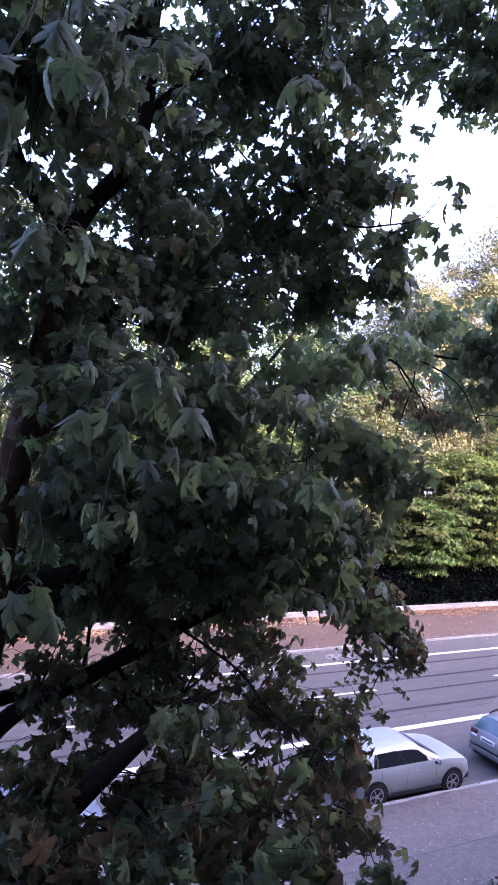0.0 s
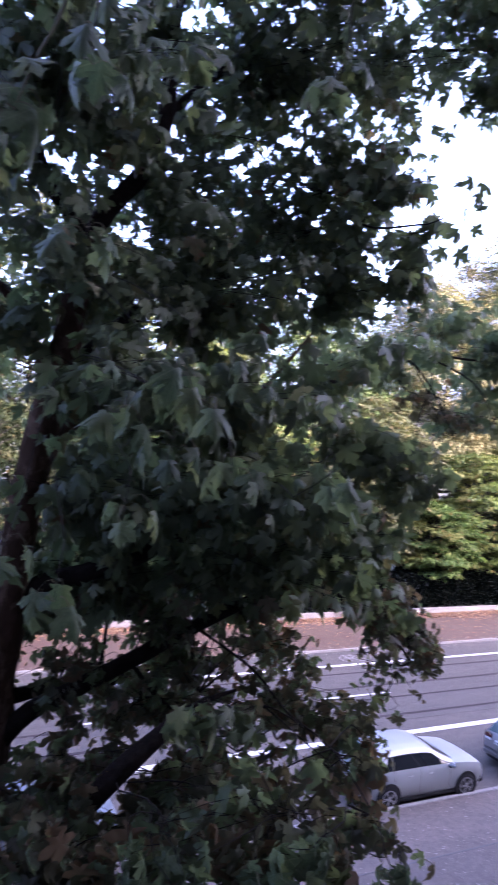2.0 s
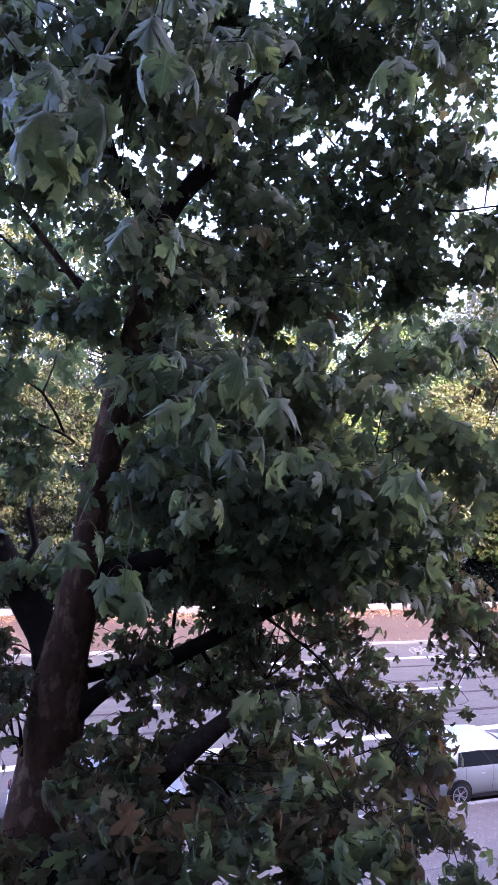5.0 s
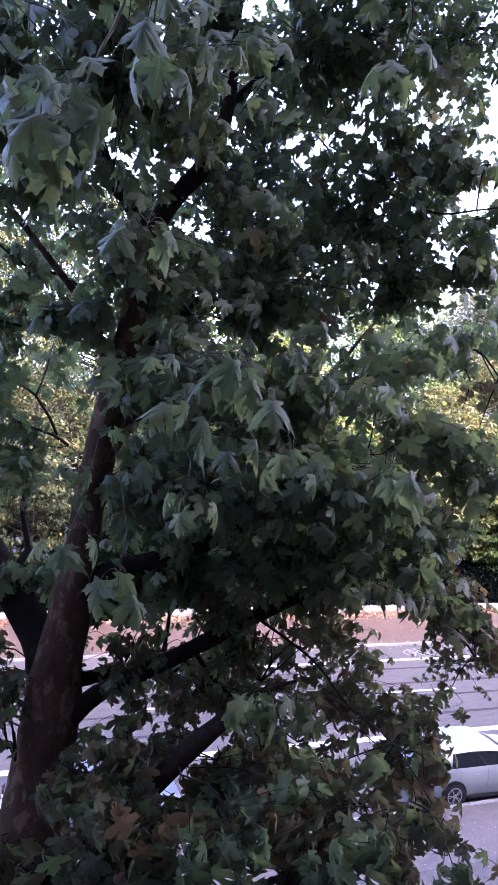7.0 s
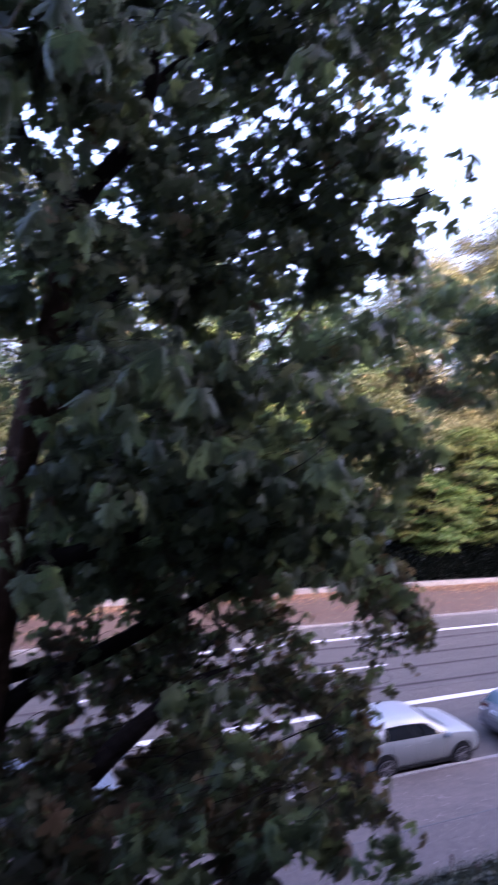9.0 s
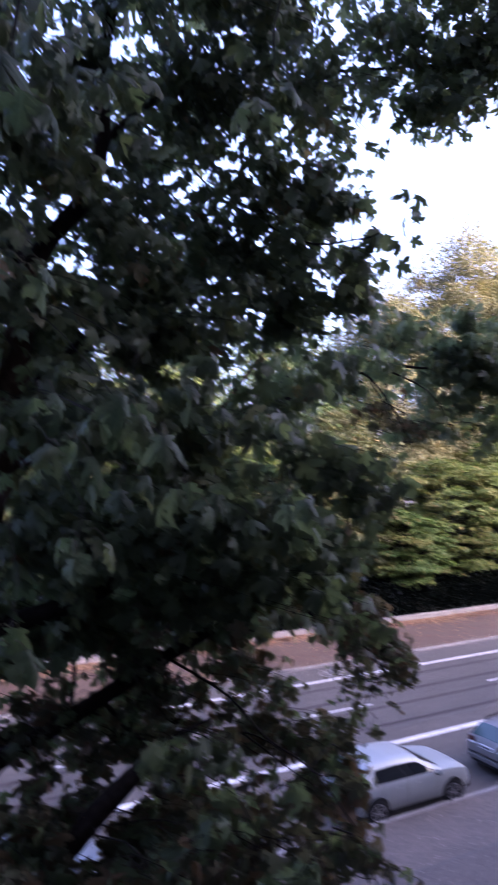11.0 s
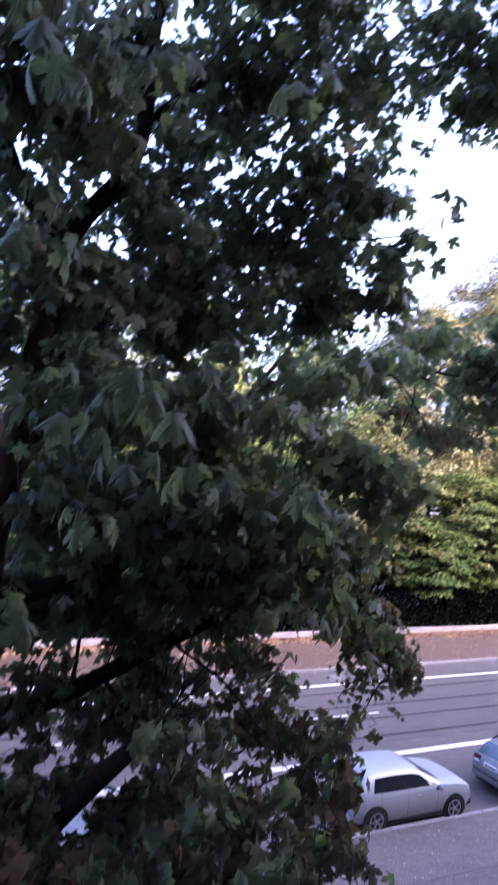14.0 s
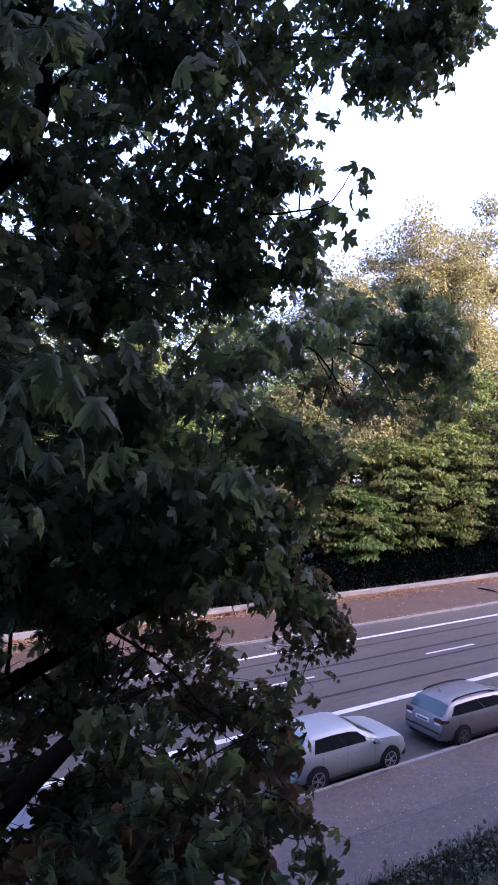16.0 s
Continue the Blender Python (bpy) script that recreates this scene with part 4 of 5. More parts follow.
spray(1.33, 4.63, 7.48, 0.42, 0.45, 0.15, -17, 93, 0.60)
spray(2.09, 4.76, 7.42, 0.41, 0.45, 0.17, -25, 106, 0.60)
spray(2.61, 3.65, 6.64, 0.13, 0.40, 0.25, -37, 35, 0.70)
spray(2.87, 4.16, 6.70, 0.18, 0.40, 0.23, -35, 41, 0.65)
spray(1.48, 3.74, 6.56, 0.42, 0.48, 0.23, -23, 124, 0.70)
spray(-0.27, 4.90, 6.96, 0.26, 0.51, 0.48, 3, 149, 0.55)
spray(3.12, 4.31, 6.85, 0.14, 0.40, 0.24, -37, 12, 0.65)

spray(-0.35, 4.30, 11.00, 0.35, 0.45, 0.30, 5, 130, 0.75)
spray(-0.30, 4.35, 10.62, 0.35, 0.45, 0.28, 5, 130, 0.75)
spray(-0.30, 4.60, 10.14, 0.38, 0.45, 0.26, 4, 90, 0.65)
spray(0.08, 4.40, 10.36, 0.36, 0.42, 0.28, -1, 120, 0.75)
spray(-0.20, 5.30, 9.95, 0.50, 0.35, 0.30, 0, 70, 0.55)
spray(-0.25, 5.30, 9.40, 0.50, 0.35, 0.22, 0, 120, 0.55)
spray(-0.25, 5.55, 8.98, 0.45, 0.35, 0.20, 0, 110, 0.55)
spray(-0.05, 5.60, 8.65, 0.40, 0.35, 0.18, 0, 100, 0.55)
spray(0.22, 4.50, 9.45, 0.26, 0.22, 0.28, -3, 130, 0.75)

spray(1.45, 4.60, 10.95, 1.20, 0.50, 0.80, -18, 260, 0.72)
spray(2.25, 4.55, 10.35, 0.90, 0.50, 0.50, -27, 220, 0.72)
spray(2.55, 4.40, 11.10, 0.70, 0.50, 0.75, -30, 200, 0.72)
spray(1.30, 4.70, 9.55, 1.00, 0.45, 0.45, -16, 240, 0.72)
spray(4.05, 3.75, 11.95, 0.50, 0.45, 0.40, -47, 300, 0.72)
spray(4.20, 3.65, 12.30, 0.40, 0.40, 0.30, -50, 200, 0.72)
spray(3.55, 3.90, 11.60, 0.45, 0.45, 0.28, -42, 230, 0.72)

spray(1.05, 4.55, 9.72, 0.40, 0.35, 0.28, -14, 120, 0.75)
spray(1.55, 4.60, 10.20, 0.40, 0.35, 0.30, -18, 120, 0.75)
spray(1.95, 4.62, 10.62, 0.40, 0.35, 0.30, -23, 120, 0.75)
spray(0.71, 4.08, 6.70, 0.30, 0.30, 0.16, -9, 110, 0.72)
spray(1.02, 4.08, 6.64, 0.32, 0.30, 0.18, -13, 120, 0.72)
spray(1.34, 4.05, 6.58, 0.34, 0.30, 0.20, -18, 140, 0.72)
spray(1.67, 4.05, 6.52, 0.34, 0.30, 0.20, -22, 90, 0.72)
spray(1.90, 3.95, 6.44, 0.34, 0.30, 0.20, -25, 80, 0.72)
spray(0.86, 4.00, 6.42, 0.34, 0.30, 0.20, -12, 130, 0.72)
spray(1.20, 3.90, 6.38, 0.36, 0.30, 0.20, -17, 130, 0.72)
spray(0.44, 4.05, 6.55, 0.34, 0.35, 0.22, -8, 150, 0.72)
spray(0.66, 3.95, 6.42, 0.34, 0.35, 0.24, -10, 170, 0.72)
spray(0.74, 3.55, 6.22, 0.40, 0.35, 0.24, -12, 150, 0.75)
spray(0.42, 3.60, 6.18, 0.34, 0.35, 0.22, -8, 120, 0.75)
spray(1.10, 3.45, 6.18, 0.36, 0.35, 0.20, -18, 70, 0.75)

spray(3.40, 4.50, 7.55, 0.20, 0.26, 0.20, -36, 100, 0.46)
spray(3.55, 4.50, 7.32, 0.17, 0.24, 0.20, -38, 80, 0.80)
spray(3.70, 4.50, 7.10, 0.10, 0.20, 0.16, -39, 60, 0.80)
spray(4.15, 5.35, 9.36, 0.32, 0.25, 0.28, -40, 44, 0.48)
spray(4.45, 5.35, 9.15, 0.34, 0.25, 0.28, -40, 48, 0.48)
spray(4.66, 5.35, 9.22, 0.30, 0.25, 0.24, -41, 50, 0.36)
spray(-0.62, 4.80, 11.65, 0.34, 0.30, 0.30, 5, 80, 0.62)
spray(-0.27, 4.80, 11.77, 0.34, 0.30, 0.30, 5, 90, 0.62)
spray(-0.57, 4.80, 11.09, 0.34, 0.30, 0.30, 5, 110, 0.62)
spray(-0.15, 4.80, 11.16, 0.34, 0.30, 0.30, 5, 90, 0.62)
spray(-0.46, 4.80, 10.64, 0.34, 0.30, 0.30, 5, 90, 0.62)
spray(-0.32, 4.30, 6.15, 0.22, 0.30, 0.32, 3, 190, 0.75)
spray(0.16, 3.75, 5.92, 0.26, 0.30, 0.22, -3, 150, 0.75)
spray(0.85, 4.40, 11.45, 0.45, 0.35, 0.35, -10, 200, 0.72)
spray(0.70, 4.30, 10.80, 0.35, 0.30, 0.30, -8, 140, 0.72)

# the top of the crown, unseen, added to hold back light from above
spray(1.7, 4.6, 14.3, 1.9, 2.0, 1.0, -20, 400)
spray(2.6, 5.2, 13.6, 1.9, 1.8, 0.9, -30, 350)
spray(1.0, 4.8, 15.6, 1.7, 1.7, 1.0, 0, 260)
# unseen leaf masses beneath the window and beside the trunk, added to shade it
spray(0.20, 3.40, 4.90, 0.80, 0.60, 0.35, 0, 320, 0.9)
spray(-1.05, 3.40, 6.20, 0.45, 0.50, 0.70, 0, 520, 0.9)
# unseen leaf masses at its side and over the window, added as shade
for sx, sy, sz, sr, sn in ((-2.9, 5.6, 8.2, 1.4, 1500), (-3.6, 4.0, 9.6, 1.5, 1400), (-2.8, 6.6, 10.6, 1.5, 1300), (-2.7, 3.2, 7.0, 1.3, 1200), (-3.6, 5.2, 6.6, 1.2, 900), (-1.1, 1.9, 12.7, 1.3, 1100), (0.3, 1.5, 12.6, 1.0, 700), (-2.3, 1.8, 11.6, 1.1, 800), (-2.9, 2.4, 5.4, 1.2, 900)):
    spray(sx, sy, sz, sr, sr, sr * 0.7, 0, sn)


def shoot_fan(foot, ends):
    """Thin upright water shoots from one spot on a limb."""
    for k, e in enumerate(ends):
        a, b = np.array(foot), np.array(e)
        TWIGS.append(tube([a, (a * 2 + b) / 3 + rng.normal(size=3) * 0.03, (a + 2 * b) / 3 + rng.normal(size=3) * 0.03, b], [0.008, 0.006, 0.004, 0.002], 5, cap=False))


def sprig_leaf(at, tip, size):
    """One leaf of an outer sprig, on a short stalk."""
    at, tip = np.array(at), np.array(tip)
    normal = np.array((-0.3, -1.0, 0.35)) + rng.normal(size=3) * 0.5
    LEAVES["crown"].append((at, tip, normal, size * 1.18))
    STALKS.append((at - tip / np.linalg.norm(tip) * 0.06, at))


def leafy_shoot(points, thick, pairs, size, old=0.0):
    """A green shoot with pairs of leaves, each hanging from a long arched stalk; old: the share of bare length at its foot."""
    pts = [np.array(p, float) for p in points]
    if pts[0][2] < 10:
        thick *= 0.55
    maple_part("shoot", tube(pts, list(np.linspace(thick, thick * 0.45, len(pts))), 7), STALK if thick > 0.0055 and pts[0][2] > 10 else YOUNG_TWIG)
    root = NODES[np.argmin(np.sum((NODES - pts[0]) ** 2, axis=1) + 50.0 * (NODES[:, 1] < 4.0))]
    TWIGS.append(tube([root, root * 0.65 + pts[0] * 0.35 + np.array((0, 0, 0.10)), root * 0.25 + pts[0] * 0.75 + np.array((0, 0, 0.06)), pts[0]], [0.0035, 0.0025, 0.002, thick], 5, cap=False))
    turn = rng.uniform(0, math.pi)
    for k in range(pairs):
        u = (1 - k / max(pairs, 1) * (1 - old)) * (len(pts) - 1)
        i = min(int(u), len(pts) - 2)
        p = pts[i] + (pts[i + 1] - pts[i]) * (u - i)
        for side in (0, math.pi):
            a = turn + side + rng.normal() * 0.3
            out = np.array((math.cos(a), math.sin(a), 0.0))
            long_ = rng.uniform(0.06, 0.12)
            knee = p + out * long_ * 0.55 + np.array((0, 0, long_ * rng.uniform(0.15, 0.4)))
            base = p + out * long_ + np.array((0, 0, -long_ * rng.uniform(0.0, 0.4)))
            STALKS.append((p, p * 0.5 + knee * 0.5 + np.array((0, 0, 0.012)), knee, knee * 0.4 + base * 0.6 + np.array((0, 0, 0.008)), base))
            tip = out * rng.uniform(0.25, 0.9) + np.array((0, 0, -rng.uniform(0.5, 1.2))) + rng.normal(size=3) * 0.15
            normal = np.array((0, 0, 0.8)) + out * 0.8 + np.array((0.0, -0.25, 0.0)) + rng.normal(size=3) * 0.3
            LEAVES["near"].append((base, tip, normal, size * rng.uniform(0.75, 1.15)))
        turn += math.pi / 2 + rng.normal() * 0.2


leafy_shoot([(0.14, 1.92, 10.20), (0.12, 2.04, 9.97), (0.07, 2.10, 9.86), (0.03, 2.16, 9.75), (0.0, 2.2, 9.66)], 0.006, 4, 0.12, 0.55)
leafy_shoot([(0.24, 2.02, 10.20), (0.22, 2.08, 10.0), (0.23, 2.14, 9.88)], 0.004, 2, 0.12, 0.5)
leafy_shoot([(-0.36, 2.20, 10.10), (-0.26, 2.29, 9.94), (-0.15, 2.34, 9.86), (-0.11, 2.33, 9.80)], 0.004, 3, 0.115, 0.5)
leafy_shoot([(-0.10, 2.35, 9.95), (-0.08, 2.32, 9.72), (-0.10, 2.33, 9.62)], 0.004, 3, 0.125, 0.3)
leafy_shoot([(0.80, 2.66, 9.22), (0.73, 2.54, 9.07), (0.66, 2.47, 8.93)], 0.0024, 3, 0.115, 0.6)
leafy_shoot([(0.72, 2.62, 8.98), (0.80, 2.50, 8.90), (0.84, 2.43, 8.86)], 0.004, 2, 0.112, 0.3)
leafy_shoot([(0.60, 2.62, 8.95), (0.52, 2.54, 8.86), (0.46, 2.52, 8.82)], 0.004, 2, 0.112, 0.3)
leafy_shoot([(0.72, 2.60, 8.90), (0.70, 2.50, 8.76), (0.68, 2.46, 8.68)], 0.004, 2, 0.112, 0.3)
leafy_shoot([(0.95, 2.58, 8.80), (0.92, 2.44, 8.70), (0.90, 2.38, 8.62)], 0.004, 2, 0.108, 0.3)
leafy_shoot([(0.10, 2.55, 9.45), (0.14, 2.50, 9.37), (0.27, 2.52, 9.20), (0.39, 2.53, 9.03)], 0.003, 1, 0.10, 0.9)
leafy_shoot([(0.36, 2.62, 9.62), (0.32, 2.52, 9.50), (0.30, 2.46, 9.44)], 0.004, 2, 0.108, 0.3)
leafy_shoot([(0.34, 2.66, 8.32), (0.30, 2.52, 8.20), (0.29, 2.48, 8.12)], 0.004, 2, 0.112, 0.3)
leafy_shoot([(0.16, 2.66, 8.42), (0.12, 2.58, 8.34), (0.10, 2.54, 8.28)], 0.004, 2, 0.105, 0.3)
leafy_shoot([(0.58, 2.66, 8.60), (0.54, 2.54, 8.50), (0.52, 2.50, 8.44)], 0.004, 2, 0.105, 0.3)
leafy_shoot([(1.22, 2.10, 10.70), (1.24, 2.29, 10.50), (1.27, 2.34, 10.41), (1.28, 2.43, 10.26)], 0.005, 2, 0.11, 0.8)
shoot_fan((1.73, 4.61, 6.92), [(1.61, 4.81, 7.35), (1.78, 4.97, 7.37), (1.83, 4.62, 7.38), (2.06, 4.72, 7.31), (2.26, 4.70, 7.18), (1.44, 4.63, 7.30)])
shoot_fan((1.73, 4.86, 6.96), [(1.93, 5.13, 7.37), (1.64, 5.15, 7.46), (1.95, 4.72, 7.52)])
shoot_fan((0.04, 4.58, 6.50), [(-0.10, 4.60, 6.78), (-0.22, 4.74, 7.17), (-0.04, 4.95, 7.18), (-0.10, 4.77, 6.96)])
shoot_fan((-0.01, 4.61, 6.57), [(-0.25, 4.50, 6.81), (-0.06, 4.88, 6.96), (-0.18, 4.86, 7.21)])
shoot_fan((0.73, 4.81, 6.98), [(0.73, 4.99, 7.20), (0.78, 4.90, 7.27), (0.87, 4.96, 7.18), (0.89, 4.80, 7.38)])
shoot_fan((2.16, 4.41, 6.85), [(2.21, 4.22, 6.75), (2.32, 4.00, 6.68), (2.39, 3.82, 6.67)])
sprig_leaf((2.81, 3.32, 10.53), (0.15, -0.13, -1.00), 0.072)
sprig_leaf((2.86, 3.30, 10.50), (0.74, -0.67, -0.40), 0.085)
sprig_leaf((2.78, 3.36, 10.50), (-0.68, 0.58, 0.50), 0.068)
sprig_leaf((2.86, 3.33, 10.43), (0.67, -0.60, -0.60), 0.085)
sprig_leaf((2.90, 3.34, 10.34), (0.22, -0.20, 1.00), 0.076)
sprig_leaf((2.84, 3.39, 10.36), (-0.45, 0.39, -0.80), 0.085)
sprig_leaf((2.90, 3.39, 10.24), (0.60, -0.53, -0.40), 0.076)
sprig_leaf((2.83, 3.45, 10.24), (0.15, -0.13, -1.00), 0.085)
sprig_leaf((2.78, 3.48, 10.28), (-0.39, 0.32, -1.00), 0.085)
sprig_leaf((2.86, 3.48, 10.10), (0.76, -0.65, -0.50), 0.085)
sprig_leaf((2.79, 3.53, 10.13), (-0.15, 0.13, -1.00), 0.093)


def finish_maple():
    tw = join(TWIGS)
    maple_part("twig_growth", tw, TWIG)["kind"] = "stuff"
    v, f = [], []
    for line in STALKS:
        thick = 0.0016 if len(line) > 3 else 0.0011
        s, t = Vector((thick, 0.0, thick)), Vector((0.0, thick, -thick))
        k = len(v)
        for q in line:
            q = Vector(q)
            v += [q + s, q - s, q + t]
        for j in range(k, k + 3 * (len(line) - 1), 3):
            f += [(j, j + 1, j + 4, j + 3), (j + 1, j + 2, j + 5, j + 4), (j + 2, j, j + 3, j + 5)]
    maple_part("petiole_growth", (v, f), STALK, smooth=False)["kind"] = "stuff"
    # the three hundred leaves before the window are parts, the rest is the crown
    ranked = sorted(((q[0][0] ** 2 + q[0][1] ** 2 + (q[0][2] - 8.7) ** 2, i, kind) for kind in ("near", "crown", "old") for i, q in enumerate(LEAVES[kind]) if q[0][1] > 1.6 and 5.6 < q[0][2] < 11.4 and q[0][0] > -0.8))[:300]
    picked = {(kind, i) for _, i, kind in ranked}
    for name, kinds, mat, label in (("crown", ("near", "crown"), LEAF, "dense dark green maple leaves, some turning brown"), ("lower_crown", ("old",), LEAF_BROWN_SHADE, "olive and brownish hanging leaves, darkened for shade on the low boughs")):
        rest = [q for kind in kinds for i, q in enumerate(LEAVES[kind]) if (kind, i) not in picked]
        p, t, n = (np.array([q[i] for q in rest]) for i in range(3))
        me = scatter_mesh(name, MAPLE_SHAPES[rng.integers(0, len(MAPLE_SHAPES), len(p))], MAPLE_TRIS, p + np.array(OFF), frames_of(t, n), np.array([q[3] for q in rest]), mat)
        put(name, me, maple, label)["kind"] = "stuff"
    variants = []
    for k in range(6):
        shape, faces = ridged_leaf([(x * (1 + 0.08 * math.sin(k + 5 * y)), y * (1 + 0.06 * math.cos(2 * k + 4 * x))) for x, y in NEAR_OUTLINE], (0.0, 0.26),
                                   lambda x, y: -(0.35 + 0.20 * k) * abs(x) ** 1.4 - (0.30 + 0.22 * ((k * 2) % 3)) * y * abs(y) + 0.05 * math.sin(9 * x + k) + (0.3 if k % 2 else -0.25) * x * y)
        variants.append(mesh_of("leaf", shape, faces, LEAF_NEAR, True))
    near = [LEAVES[kind][i] for _, i, kind in ranked]
    p, t, n = (np.array([q[i] for q in near]) for i in range(3))
    turns = frames_of(t, n)
    for i in range(len(p)):
        m = Matrix(turns[i].tolist()).to_4x4()
        m.translation = Vector(p[i]) + OFF
        put("leaf", variants[i % 6], maple, m=m @ Matrix.Scale(near[i][3], 4))


finish_maple()


# ---- woods across the street ----
def wood_tree(name, x, y, height, radius, low, mat, count, label, leaf=0.32, lean=0.0, trunk=0.25, clumps=46, flat=0.62, fine=False, spread=(0.22, 0.40)):
    """A broadleaf: tapered trunk, limbs to every leaf clump, and a ragged crown of small leaves."""
    ob = empty(name, (x, y, 0), label, "tree" if height > 7 else "shrub", group="trees of the woods" if height > 7 else "shrubs by the parapet")
    top = Vector((lean, 0, height * 0.86))
    v, f = tube([(0, 0, -0.2), (lean * 0.2, 0.1, height * 0.25), (lean * 0.6, -0.1, height * 0.55), top], [trunk, trunk * 0.8, trunk * 0.5, trunk * 0.12], 7, 0.08, x)
    centre = np.array((lean * 0.6, 0, (height + low) / 2))
    half = (height - low) / 2
    pieces, places, tips = [], [], []
    for k in range(clumps):
        d = rng.normal(size=3)
        d /= np.linalg.norm(d)
        r = rng.uniform(0.45, 1.0) ** 0.6
        w = radius * (1.0 + 0.12 * max(0, d[2]))
        c = centre + d * r * np.array((w, w, half))
        z0 = float(np.clip(c[2] - 0.35 * math.hypot(c[0], c[1]) - 0.5, 0.15 * height, 0.84 * height))
        a = Vector((lean * z0 / height, 0, z0))
        b = Vector(c)
        pieces.append(tube([a, (a + b) / 2 + Vector((0, 0, -0.06 * (b - a).length)), b], [trunk * 0.22, trunk * 0.12, trunk * 0.03], 3, cap=False))
        n = int(count / clumps * rng.uniform(0.6, 1.4))
        size = radius * rng.uniform(*spread)
        q = rng.normal(size=(n, 3))
        q *= (rng.random(n) ** 0.45 / np.linalg.norm(q, axis=1))[:, None]
        q *= np.array((size, size, size * flat))
        q[:, 2] -= 0.25 * (q[:, 0] ** 2 + q[:, 1] ** 2) / size
        places.append(c + q)
        tips.append(q + d * size * 0.6)
    put("trunk", mesh_of("trunk", v, f, BARK_FAR, True), ob)
    put("branchwork", mesh_of("branchwork", *join(pieces), BARK_FAR, True), ob)["kind"] = "stuff"
    p, t = np.concatenate(places), np.concatenate(tips)
    n = len(p)
    t = t + rng.normal(size=(n, 3)) * 0.4 * radius * 0.3
    t[:, 2] -= 0.15 * radius
    normals = np.stack([rng.normal(size=n) * 0.6, rng.normal(size=n) * 0.6 - 0.2, np.ones(n)], 1)
    shape, tris = (DIAMOND_SHAPE, DIAMOND_TRIS) if fine else (SPRIG_SHAPE, SPRIG_TRIS)
    crown = put("crown", scatter_mesh("crown", shape, tris, p, frames_of(t, normals), rng.uniform(0.6, 1.3, n) * leaf, mat), ob)
    crown["kind"] = "stuff"
    return ob


TALL_Y = "tall tree with thinning yellowish autumn crown"
TALL_G = "tall green woodland tree behind the parapet"


def tall_tree(x, y, h, r, low, mat, n, label):
    wood_tree("woodland_tree", x, y, h, r, low, mat, int(n * (2.7 if 30 < x < 56 and y < 50 else 1.9 if 10 < x < 40 else 1.3 if -10 < x < 65 and y < 50 else 0.8)), label, lean=random.uniform(-1, 1), leaf=0.215 if mat is WOODS_YELLOW else 0.27, clumps=130, fine=True)


tall_tree(5, 43, 24.5, 6.5, 5, WOODS_OLIVE, 19000, TALL_G)
tall_tree(-7, 42, 25, 6.5, 5, WOODS_OLIVE, 15000, TALL_G)
tall_tree(-18, 43, 25, 7, 5, WOODS_DEEP, 10000, TALL_G)
tall_tree(-32, 43, 24, 8, 5, WOODS_GREEN, 7000, TALL_G)
tall_tree(15, 46, 22, 6.5, 5, WOODS_LIME, 14000, TALL_G)
tall_tree(26, 45, 20, 6.5, 5, WOODS_GREEN, 12000, TALL_G)
tall_tree(35.5, 42, 24.5, 5.4, 6, WOODS_YELLOW, 20000, TALL_Y)
tall_tree(42.6, 41, 29.6, 5.6, 6, WOODS_YELLOW, 30000, TALL_Y)
tall_tree(51.5, 42, 32, 5.8, 6, WOODS_YELLOW, 30000, TALL_Y)
tall_tree(59, 42, 31, 6.4, 5, WOODS_YELLOW, 14000, TALL_Y)
tall_tree(69, 43, 29, 7, 5, WOODS_LIME, 10000, TALL_G)
tall_tree(82, 45, 28, 8, 5, WOODS_GREEN, 7000, TALL_G)
tall_tree(-46, 46, 26, 9, 5, WOODS_GREEN, 5000, TALL_G)
tall_tree(-1, 52, 27, 8, 4, WOODS_OLIVE, 20000, TALL_G)
tall_tree(20, 56, 20, 8, 4, WOODS_GREEN, 8000, TALL_G)
tall_tree(38, 56, 24, 8, 4, WOODS_LIME, 8000, TALL_G)
tall_tree(56, 56, 28, 8, 4, WOODS_YELLOW, 8000, TALL_Y)


def understorey(x, y, h, r, low, mat, n):
    wood_tree("woodland_shrub", x, y - 1.2, h, r, low, mat, int(n * (1.7 if -8 < x < 50 else 0.7)), "leafy green and yellow understorey tree behind the parapet", leaf=0.18 if x < 10 else 0.25, trunk=0.13, clumps=190, flat=0.15, fine=True, spread=(0.13, 0.32))


understorey(-14, 35.5, 12, 4.5, 1.5, WOODS_GREEN, 7000)
understorey(-6.5, 36, 14, 4.5, 1.6, WOODS_OLIVE, 8000)
understorey(1, 35.5, 13, 4.2, 1.6, WOODS_OLIVE, 9000)
understorey(8, 36, 10, 4.2, 1.6, WOODS_OLIVE, 8000)
understorey(15, 35.5, 12, 4.2, 1.7, WOODS_LIME, 9000)
understorey(21, 35.8, 10, 4.0, 1.8, WOODS_GOLD, 9000)
understorey(25.5, 36.6, 13.0, 3.6, 1.8, WOODS_GOLD, 8000)
understorey(28.2, 34.4, 6.6, 2.7, 1.5, WOODS_FRESH, 6500)
understorey(32.5, 35.0, 9.8, 3.6, 1.9, WOODS_LIME, 9000)
understorey(37.2, 35.2, 11.5, 3.4, 1.9, WOODS_LIME, 10000)
understorey(43.2, 34.4, 12.5, 3.4, 1.8, WOODS_DEEP, 9000)
understorey(42.0, 38.4, 16.5, 3.6, 5.0, WOODS_FRESH, 7000)
understorey(48.5, 36, 14, 4.2, 1.7, WOODS_LIME, 9000)
understorey(56, 36, 12, 4.5, 1.7, WOODS_GREEN, 8000)
